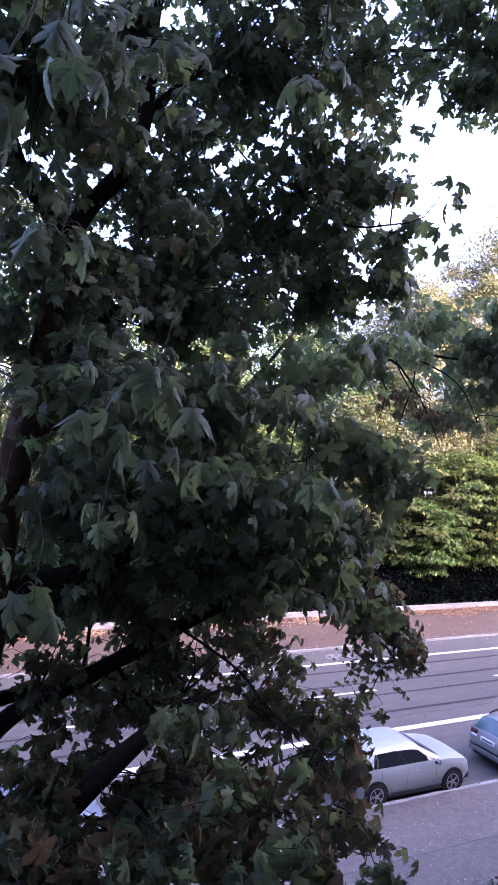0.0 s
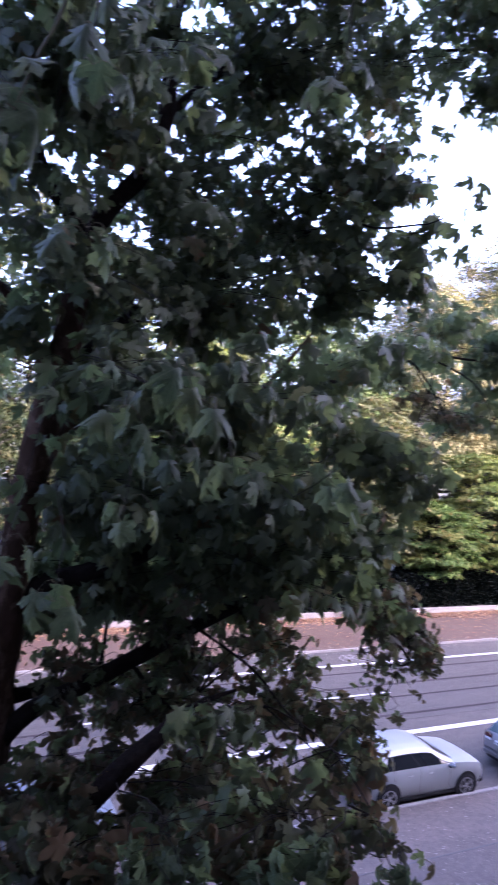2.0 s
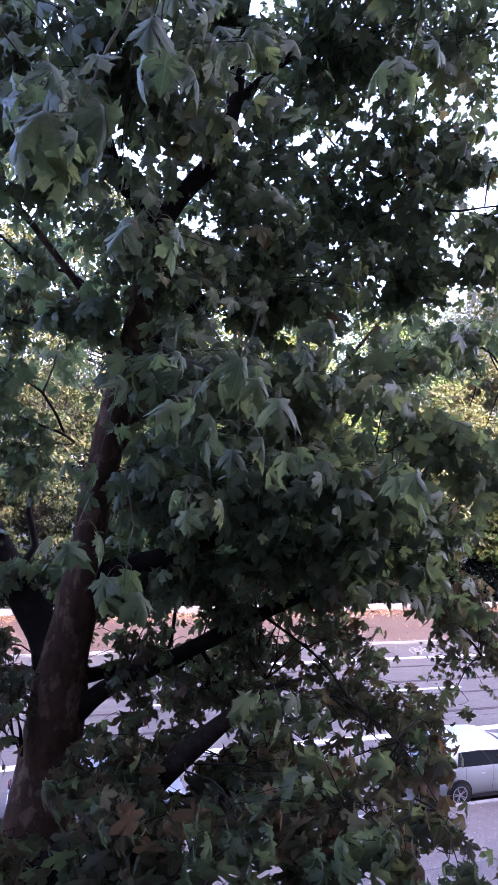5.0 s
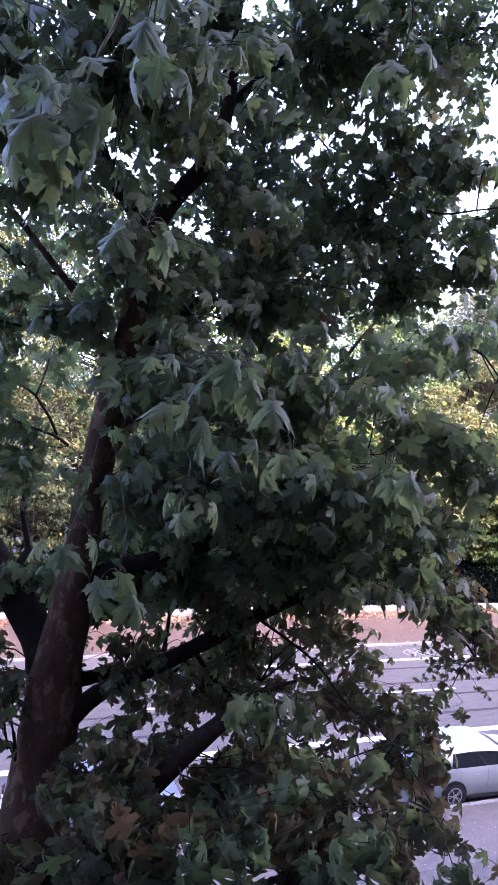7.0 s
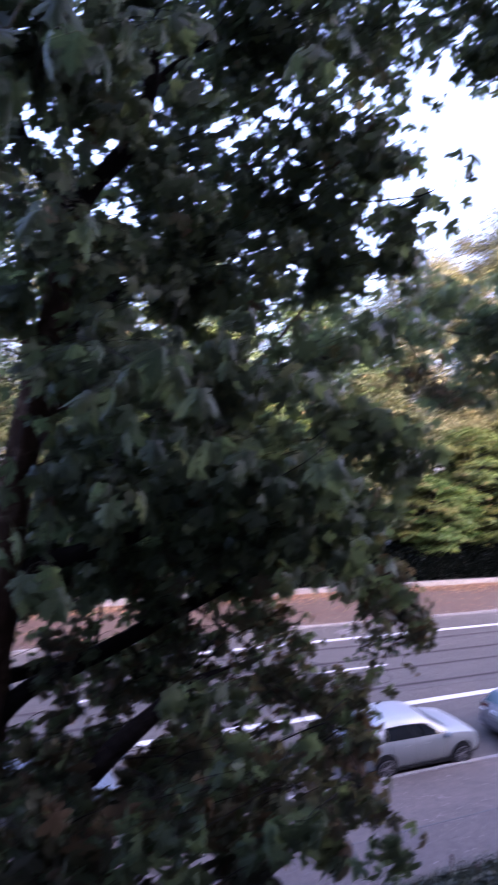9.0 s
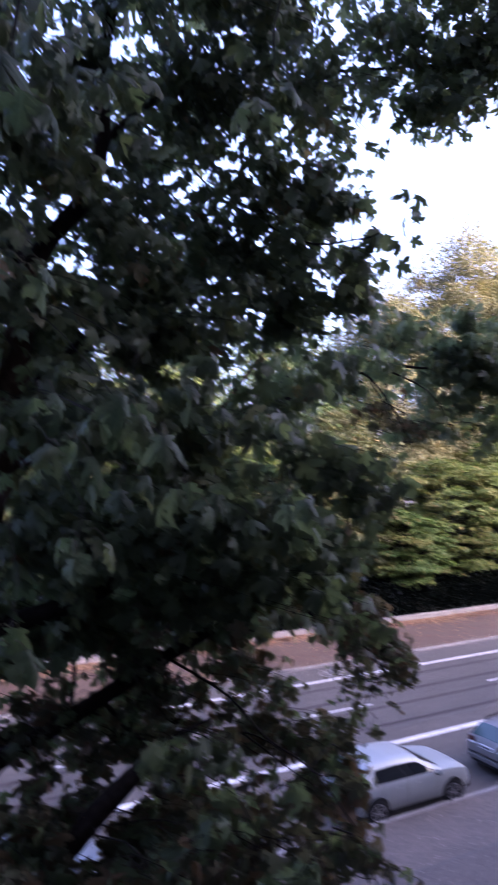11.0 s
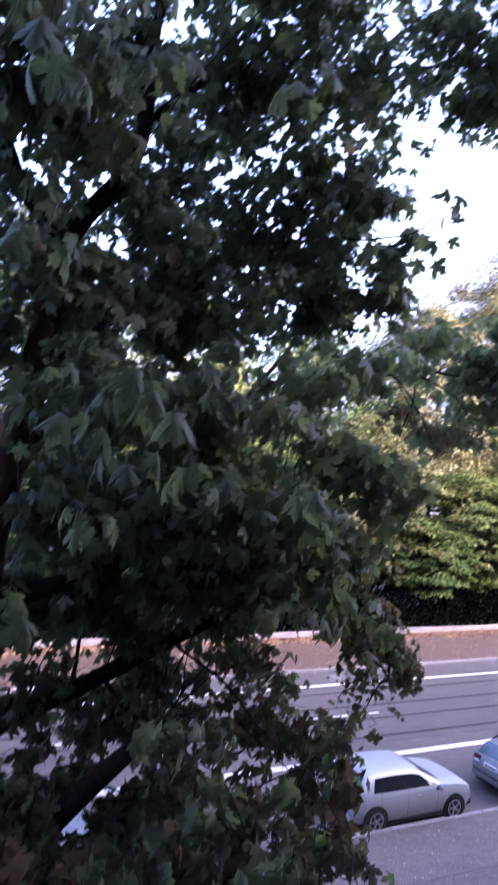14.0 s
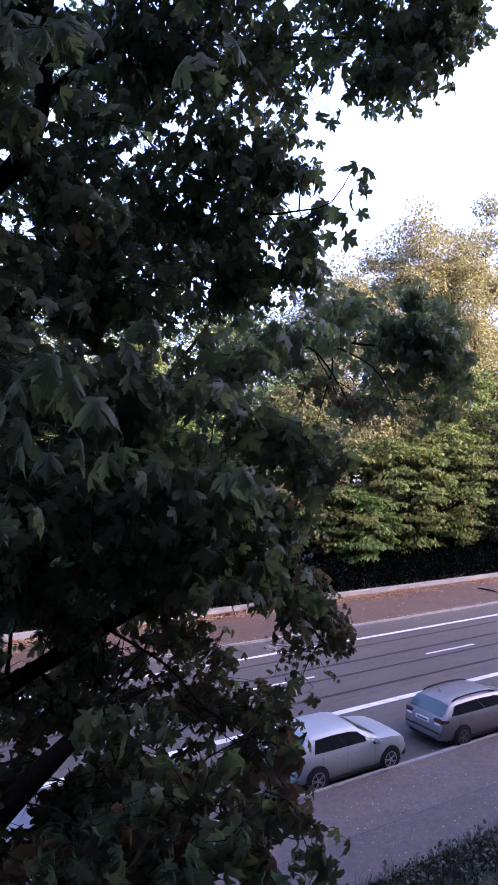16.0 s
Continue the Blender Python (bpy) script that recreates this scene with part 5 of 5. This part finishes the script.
understorey(64, 36.5, 14, 5, 1.7, WOODS_LIME, 6000)
understorey(-23, 36, 13, 5, 1.5, WOODS_GREEN, 5000)
# backing bushes added to close gaps, their leaves coloured as if in shade
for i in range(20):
    wood_tree("hedge_bush", -26 + 4.9 * i, 38.5 + random.uniform(-0.5, 0.5), 9.5, 4.6, 0.0, WOODS_SHADE, 3400, "backing undergrowth with the shade under the woods put into its colour", leaf=0.42, trunk=0.08, clumps=60, fine=True)


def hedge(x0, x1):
    """Near-black leaf band that stands in for the deep shade under the overhanging boughs."""
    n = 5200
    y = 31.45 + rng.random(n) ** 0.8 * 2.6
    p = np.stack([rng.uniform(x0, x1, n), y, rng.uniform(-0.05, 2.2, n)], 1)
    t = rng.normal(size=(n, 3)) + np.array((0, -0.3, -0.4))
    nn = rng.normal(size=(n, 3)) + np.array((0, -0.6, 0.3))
    ob = empty("hedge", (0, 0, 0), "near-black leaf band standing in for deep shade behind the wire fence", "hedge", group="hedge behind the fence")
    put("foliage", scatter_mesh("foliage", SPRIG_SHAPE, SPRIG_TRIS, p, frames_of(t, nn), rng.uniform(0.12, 0.24, n), HEDGE_SHADE), ob)["kind"] = "stuff"


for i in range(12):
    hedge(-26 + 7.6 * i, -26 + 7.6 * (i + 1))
wood_tree("woodland_tree", -2.3, 33.6, 25, 5.0, 13, WOODS_OLIVE, 14000, "tall tree with a bare dark trunk behind the parapet", lean=-2.4, leaf=0.24, trunk=0.36, clumps=60, fine=True)


# ---- rough grass by the house ----
def blade_mesh(name, n, place, height, width, mat):
    shape = np.array([(-0.5, 0, 0), (0.5, 0, 0), (0.32, 0.12, 0.55), (-0.32, 0.12, 0.55), (0, 0.42, 1.0)])
    tris = np.array([(0, 1, 2), (0, 2, 3), (3, 2, 4)])
    a = rng.uniform(0, 2 * math.pi, n)
    h = rng.uniform(*height, n)
    zero, one = np.zeros(n), np.ones(n)
    turns = np.stack([np.stack([np.cos(a) * width, -np.sin(a) * h, zero], 1), np.stack([np.sin(a) * width, np.cos(a) * h, zero], 1), np.stack([zero, zero, h], 1)], 1)
    return scatter_mesh(name, shape, tris, np.array([place() for _ in range(n)]), turns, one, mat)


def grass_place():
    while True:
        x = random.uniform(-6, 26)
        y = 10.15 - abs(random.gauss(0, 1.0)) if random.random() < 0.75 else random.uniform(1.0, 10)
        if noise.noise((x * 0.5, y * 0.5, 4.2)) > -0.35:
            return x, y, -0.03


def weed(x, y, h, lean):
    ob = empty("weed", (x, y, -0.03), "tall dry weed stalk with brownish seed head", "weed", group="tall weeds")
    v, f = tube([(0, 0, 0), (lean * 0.4, 0, h * 0.5), (lean, 0, h)], [0.006, 0.005, 0.003], 5)
    put("stalk", mesh_of("stalk", v, f, STALK, True), ob)
    n = 60
    u = rng.uniform(0.55, 1.05, n)
    p = np.stack([lean * u + rng.normal(size=n) * 0.018, rng.normal(size=n) * 0.018, h * u], 1)
    t = np.stack([rng.normal(size=n), rng.normal(size=n), np.ones(n)], 1)
    put("seed_head", scatter_mesh("seed_head", SMALL_SHAPE, SMALL_TRIS, p, frames_of(t, rng.normal(size=(n, 3))), rng.uniform(0.03, 0.06, n), WEED_HEAD), ob)


tagged(put("grass", blade_mesh("grass", 42000, grass_place, (0.10, 0.42), 0.016, GRASS)), "rough dark green grass verge beside the pavement", "grass", kind="stuff")


def weed_leaf():
    x = random.uniform(6, 24)
    y = 10.1 - abs(random.gauss(0, 0.9))
    return x, y, random.random() ** 1.5 * (0.25 + 0.45 * max(0.0, noise.noise((x * 0.8, y * 0.8, 9.0)) + 0.3))


def verge_weeds():
    n = 9000
    p = np.array([weed_leaf() for _ in range(n)])
    t = rng.normal(size=(n, 3)) + np.array((0, 0, 0.3))
    nn = np.stack([rng.normal(size=n) * 0.5, rng.normal(size=n) * 0.5, np.ones(n)], 1)
    tagged(put("verge_weeds", scatter_mesh("verge_weeds", SPRIG_SHAPE, SPRIG_TRIS, p, frames_of(t, nn), rng.uniform(0.04, 0.12, n), GRASS)), "low leafy weeds along the pavement edge", "weeds", kind="stuff")


verge_weeds()


# ---- parked cars ----
def car(name, at, turn, paint, top, length, label, estate=False, width=1.73, wheels=(0.76, 3.22), side=(0.55, 2.95, 0.80, 2.30), rear=(0.15, 0.47), front=(2.42, 2.98), tail_z=0.86, squat=0.93, rims=ALLOY):
    """A parked hatchback or estate: lofted body shell with inset glass, lamps, wheels and trim. x runs from tail to nose."""
    ob = empty(name, at, label, "car", group="parked cars")
    ob.matrix_basis = pose(*at, 0, 0, turn)
    half = width / 2
    tx, tz = [p[0] for p in top], [p[1] * squat for p in top]

    def section(x):
        zt = float(np.interp(x, tx, tz))
        end = min(x, length - x)
        w = half * float(np.interp(end, [0, 0.06, 0.3, 0.9], [0.80, 0.88, 0.95, 1.0]))
        zb = min(0.945, zt - 0.05)
        g = max(0.0, min(1.0, (zt - 0.95) / 0.38))
        wr = w * 0.88 * (1 - g) + 0.60 * g
        lowz = 0.22 + 0.10 * max(0, 1 - end / 0.25)
        m = min(0.60, zb - 0.05)
        return [(0.0, lowz - 0.02), (w * 0.90, lowz), (w * 0.97, lowz + 0.10), (w, max(m, lowz + 0.12)), (w * 0.99, max(zb - 0.10, lowz + 0.14)), (w * 0.955, zb), (wr + 0.03 * g, zt - 0.05 - 0.035 * g), (wr * 0.93, zt - 0.025), (wr * 0.45, zt), (0.0, zt + 0.004)]

    xs = sorted({*tx, *np.linspace(0, length, 34)})
    verts, faces = [], []
    for x in xs:
        s = section(x)
        verts += [(x, -y, z) for y, z in s] + [(x, y, z) for y, z in reversed(s[1:-1])]
    k = 18
    for i in range(len(xs) - 1):
        for j in range(k):
            a, b = i * k + j, i * k + (j + 1) % k
            faces.append((a, a + k, b + k, b))
    faces += [tuple(range(k)), tuple(range(len(verts) - k, len(verts)))[::-1]]
    shell = mesh_of("body", verts, faces, paint, True)
    shell.set_sharp_from_angle(angle=radians(50))
    put("body", shell, ob)

    def patch(nm, fn, mat, nu=8, nv=4, parent=ob, lab=""):
        v = [fn(i / nu, j / nv) for j in range(nv + 1) for i in range(nu + 1)]
        f = [(j * (nu + 1) + i, j * (nu + 1) + i + 1, (j + 1) * (nu + 1) + i + 1, (j + 1) * (nu + 1) + i) for j in range(nv) for i in range(nu)]
        return put(nm, mesh_of(nm, v, f, mat, True), parent, lab)

    def side_glass(a0, a1, b0, b1, sgn):
        def fn(u, v):
            x = (a0 + (a1 - a0) * u) * (1 - v) + (b0 + (b1 - b0) * u) * v
            s = section(x)
            q = 0.06 + 0.80 * v
            y = s[5][0] + (s[6][0] - s[5][0]) * q
            return x, sgn * (y + 0.010), s[5][1] + (s[6][1] - s[5][1]) * q
        return fn

    def cross_glass(x0, x1, inset, lift):
        def fn(u, v):
            x = x0 + (x1 - x0) * v
            s = section(x)
            y = (2 * u - 1) * (s[6][0] - inset)
            ys = [0, s[8][0], s[7][0], s[6][0]]
            z = float(np.interp(abs(y), ys, [s[9][1], s[8][1], s[7][1], s[6][1]]))
            return x + lift[0], y, z + lift[1]
        return fn

    a0, a1, b0, b1 = side
    mid = 0.5
    for sgn in (-1, 1):
        def band(u, v, sgn=sgn):
            x, y, z = side_glass(a0 - 0.03, a1 + 0.03, b0 - 0.03, b1 + 0.03, sgn)(u, -0.03 + 1.05 * v)
            return x, y - sgn * 0.005, z
        patch("window_surround", band, TRIM, 10, 4)
        for lo, hi, nm in ((0.0, mid - 0.012, "rear_side_window"), (mid + 0.012, 1.0, "front_side_window")):
            patch(nm, side_glass(a0 + (a1 - a0) * lo, a0 + (a1 - a0) * hi, b0 + (b1 - b0) * lo, b0 + (b1 - b0) * hi, sgn), PANE)
    patch("rear_window", cross_glass(rear[0], rear[1], 0.05, (-0.010, 0.010)), REAR_GLASS, lab="bluish tinted rear window")
    patch("windscreen", cross_glass(front[0], front[1], 0.05, (0.010, 0.012)), PANE)
    for sgn in (-1, 1):
        # lamps, handles, mirrors
        part("tail_lamp", box_bm(-0.012, 0.10, sgn * half * 0.64 - 0.11, sgn * half * 0.64 + 0.11, tail_z - 0.08, tail_z + 0.02, 0.015), LAMP_RED, ob)
        part("reversing_lamp", box_bm(-0.010, 0.10, sgn * half * 0.64 - 0.10, sgn * half * 0.64 + 0.10, tail_z - 0.15, tail_z - 0.105, 0.012), LAMP_CLEAR, ob)

        def wrap(u, v, sgn=sgn):
            x = 0.015 + 0.24 * u
            s = section(x)
            z = tail_z - 0.10 * (1 - 0.35 * u) + (0.12 - 0.06 * u) * v
            return x, sgn * (float(np.interp(z, [q[1] for q in s[2:6]], [q[0] for q in s[2:6]])) + 0.006), z
        patch("side_tail_lamp", wrap, LAMP_RED, 6, 3)
        part("headlamp", box_bm(length - 0.36, length - 0.10, sgn * (half * 0.74) - 0.13, sgn * (half * 0.74) + 0.12, 0.60, 0.71, 0.03), LAMP_CLEAR, ob)
        for x in (a0 + (a1 - a0) * 0.30, a0 + (a1 - a0) * 0.62):
            part("door_handle", box_bm(x, x + 0.17, sgn * half - 0.025 if sgn > 0 else -half - 0.02, sgn * half + 0.02 if sgn > 0 else -half + 0.025, 0.765, 0.795, 0.01), paint, ob)
        mx = a1 - 0.12
        mirror = part("wing_mirror", box_bm(mx, mx + 0.11, sgn * (half + 0.09) - 0.11, sgn * (half + 0.09) + 0.09, 0.89, 1.01, 0.035), paint, ob)
        part("mirror_foot", box_bm(mx + 0.01, mx + 0.09, sgn * half - 0.05, sgn * half + 0.05, 0.86, 0.91), TRIM, mirror)
        part("sill", box_bm(wheels[0] + 0.36, wheels[1] - 0.36, sgn * half * 0.97 - 0.03, sgn * half * 0.97 + 0.02, 0.19, 0.27, 0.01), TRIM, ob)
        for x in (a0 + (a1 - a0) * 0.10, a0 + (a1 - a0) * 0.50, a0 + (a1 - a0) * 0.97):
            def strip(u, v, x=x, sgn=sgn):
                s = section(x)
                y, z = np.interp(v, [0, 0.33, 0.7, 1], [q[0] for q in s[2:6]]), np.interp(v, [0, 0.33, 0.7, 1], [q[1] for q in s[2:6]])
                return x + 0.007 * u, sgn * (y + 0.003), z
            patch("door_seam", strip, TRIM, 1, 6)
        if estate:
            path = [(0.62, 0.0), (0.80, 0.045), (1.5, 0.055), (2.3, 0.045), (2.55, 0.0)]
            v, f = tube([(x, sgn * 0.565, float(np.interp(x, tx, tz)) - 0.03 + dz) for x, dz in path], [0.024] * 5, 8)
            put("roof_rail", mesh_of("roof_rail", v, f, TRIM, True), ob, "black roof rail")
    v, f = tube([(0.75, 0, 1.37), (0.62, 0, 1.54)], [0.012, 0.004], 6)
    put("aerial", mesh_of("aerial", v, f, TRIM), ob)
    part("rear_bumper", box_bm(-0.035, 0.30, -half * 0.84, half * 0.84, 0.27, 0.46, 0.05), paint, ob)
    part("bumper_trim", box_bm(-0.045, 0.10, -half * 0.60, half * 0.60, 0.24, 0.31, 0.02), TRIM, ob, "black lower bumper trim")
    part("front_bumper", box_bm(length - 0.28, length + 0.02, -half * 0.84, half * 0.84, 0.24, 0.38, 0.03), TRIM, ob)
    plate = part("number_plate", box_bm(-0.022, 0.02, -0.26, 0.26, 0.68, 0.79, 0.004), PLATE, ob)
    part("plate_bar", box_bm(-0.026, -0.020, -0.20, 0.20, 0.71, 0.76), PLATE_BAR, plate)
    # black slab added for the dark shadow under the car
    part("underbody", box_bm(0.25, length - 0.25, -half * 0.93, half * 0.93, 0.17, 0.26, 0.02), TRIM, ob)
    part("wiper", box_bm(front[1] - 0.04, front[1] + 0.0, -0.55, 0.45, 0.965, 0.98), TRIM, ob)
    # wheels: tyre, rim with spokes, dark arch
    for wx in wheels:
        for sgn in (-1, 1):
            arch = bmesh.new()
            bmesh.ops.create_cone(arch, cap_ends=True, segments=28, radius1=0.345, radius2=0.345, depth=0.06, matrix=pose(wx, sgn * (half - 0.022), 0.33, 90))
            part("wheel_arch", arch, TRIM, ob)
            wheel = empty("wheel", (wx, sgn * (half - 0.10), 0.305), "", "")
            for key in ("label", "category", "group"):
                if key in wheel:
                    del wheel[key]
            wheel.parent = ob
            bm = bmesh.new()
            ring = [(0.20, -0.10), (0.29, -0.105), (0.305, -0.07), (0.305, 0.07), (0.29, 0.112), (0.20, 0.108)]
            n = 28
            vs = [[bm.verts.new((r * math.cos(2 * math.pi * k / n), sgn * w, r * math.sin(2 * math.pi * k / n))) for r, w in ring] for k in range(n)]
            for i in range(n):
                for j in range(len(ring) - 1):
                    bm.faces.new((vs[i][j], vs[(i + 1) % n][j], vs[(i + 1) % n][j + 1], vs[i][j + 1]))
            part("tyre", bm, TYRE, wheel, smooth=True)
            bm = bmesh.new()
            bmesh.ops.create_cone(bm, cap_ends=True, segments=24, radius1=0.055, radius2=0.055, depth=0.03, matrix=pose(0, sgn * 0.098, 0, 90))
            for i in range(10):      # five split spokes
                box_bm(-0.011, 0.011, -0.010, 0.010, 0.035, 0.20, bm=bm)
                bmesh.ops.transform(bm, matrix=pose(0, sgn * 0.10, 0, 0, 36 * i + (9 if i % 2 else -9)), verts=bm.verts[-8:])
            for i in range(n):
                a, b = 2 * math.pi * i / n, 2 * math.pi * (i + 1) / n
                q = [bm.verts.new((r * math.cos(t), sgn * 0.109, r * math.sin(t))) for t, r in ((a, 0.185), (b, 0.185), (b, 0.212), (a, 0.212))]
                bm.faces.new(q)
            part("rim", bm, rims, wheel, "silver split-spoke rim" if rims is ALLOY else "grey rim with the wheel arch shadow in its colour")
            bm = bmesh.new()
            bmesh.ops.create_cone(bm, cap_ends=True, segments=24, radius1=0.205, radius2=0.205, depth=0.02, matrix=pose(0, sgn * 0.07, 0, 90))
            part("hub", bm, TRIM, wheel)
    return ob


HATCH = [(0.0, 0.66), (0.04, 0.95), (0.09, 1.03), (0.36, 1.38), (0.54, 1.465), (1.2, 1.50), (1.80, 1.47), (2.05, 1.415), (2.42, 1.22), (2.74, 1.055), (3.15, 1.01), (3.48, 0.95), (3.67, 0.86), (3.75, 0.70), (3.78, 0.50)]
WAGON = [(0.0, 0.66), (0.05, 0.95), (0.12, 1.02), (0.42, 1.36), (0.70, 1.455), (1.5, 1.485), (2.35, 1.455), (2.64, 1.40), (2.96, 1.21), (3.28, 1.02), (3.66, 0.97), (3.98, 0.90), (4.16, 0.80), (4.23, 0.66), (4.26, 0.50)]
SMALL_CAR = dict(wheels=(0.63, 3.09), side=(0.58, 2.58, 0.68, 2.02), rear=(0.11, 0.37), front=(2.09, 2.70))
car("hatchback", (9.97, 14.48, 0.0), 0, SILVER, HATCH, 3.78, "silver five-door hatchback parked along the kerb", **SMALL_CAR)
car("estate_car", (15.13, 14.46, 0.0), 0, GREY_SILVER, WAGON, 4.26, "grey-silver estate car with black roof rails parked along the kerb", True, side=(0.40, 3.20, 0.62, 2.56), rear=(0.13, 0.44), front=(2.68, 3.24), wheels=(0.80, 3.26), squat=0.905, rims=SHADED_ALLOY)
car("hatchback", (0.15, 14.52, 0.0), 0, BLUE_SILVER, HATCH, 3.78, "pale silver-blue hatchback parked behind the maple boughs", **SMALL_CAR)

house()
shade_block(30.3, 62, 17.4)
shade_block(62.3, 100, 16.8)
shade_block(-45, -12.8, 17.4)


def fallen_branch():
    ob = empty("fallen_branch", (34.85, 27.95, 0.115), "dark fallen branch lying on the far pavement", "branch")
    v, f = tube([(-0.06, 0.75, 0), (0.0, 0.2, 0.02), (0.05, -0.35, 0.01), (-0.02, -0.8, 0.0)], [0.035, 0.05, 0.04, 0.015], 8, 0.15)
    put("stem", mesh_of("stem", v, f, TWIG, True), ob)
    v, f = tube([(0.0, 0.2, 0.02), (0.25, 0.0, 0.06), (0.4, -0.3, 0.03)], [0.02, 0.014, 0.006], 6)
    put("side_twig", mesh_of("side_twig", v, f, TWIG, True), ob)


fallen_branch()
for i in range(6):
    weed(9.6 + 0.55 * i + random.uniform(-0.2, 0.2), 10.0 + random.uniform(-0.25, 0.1), random.uniform(0.35, 0.6), random.uniform(-0.2, 0.05))
litter("fallen_leaves", 5000, LITTER_PALE, near_pavement_leaf, (0.012, 0.045), "small pale leaves scattered over the pavement")
litter("far_gutter_leaves", 1500, LITTER_PALE, far_gutter_leaf, (0.03, 0.09), "yellowish leaves along the far kerb")
litter("gutter_leaves", 700, LITTER_PALE, gutter_leaf, (0.03, 0.09), "dry leaves gathered in the gutter")
litter("leaf_drift", 26000, LITTER, drift_leaf, (0.07, 0.15), "drift of orange-brown leaves against the parapet")
litter("strewn_leaves", 3200, LITTER, far_pavement_leaf, (0.05, 0.11), "brown leaves strewn over the far pavement")
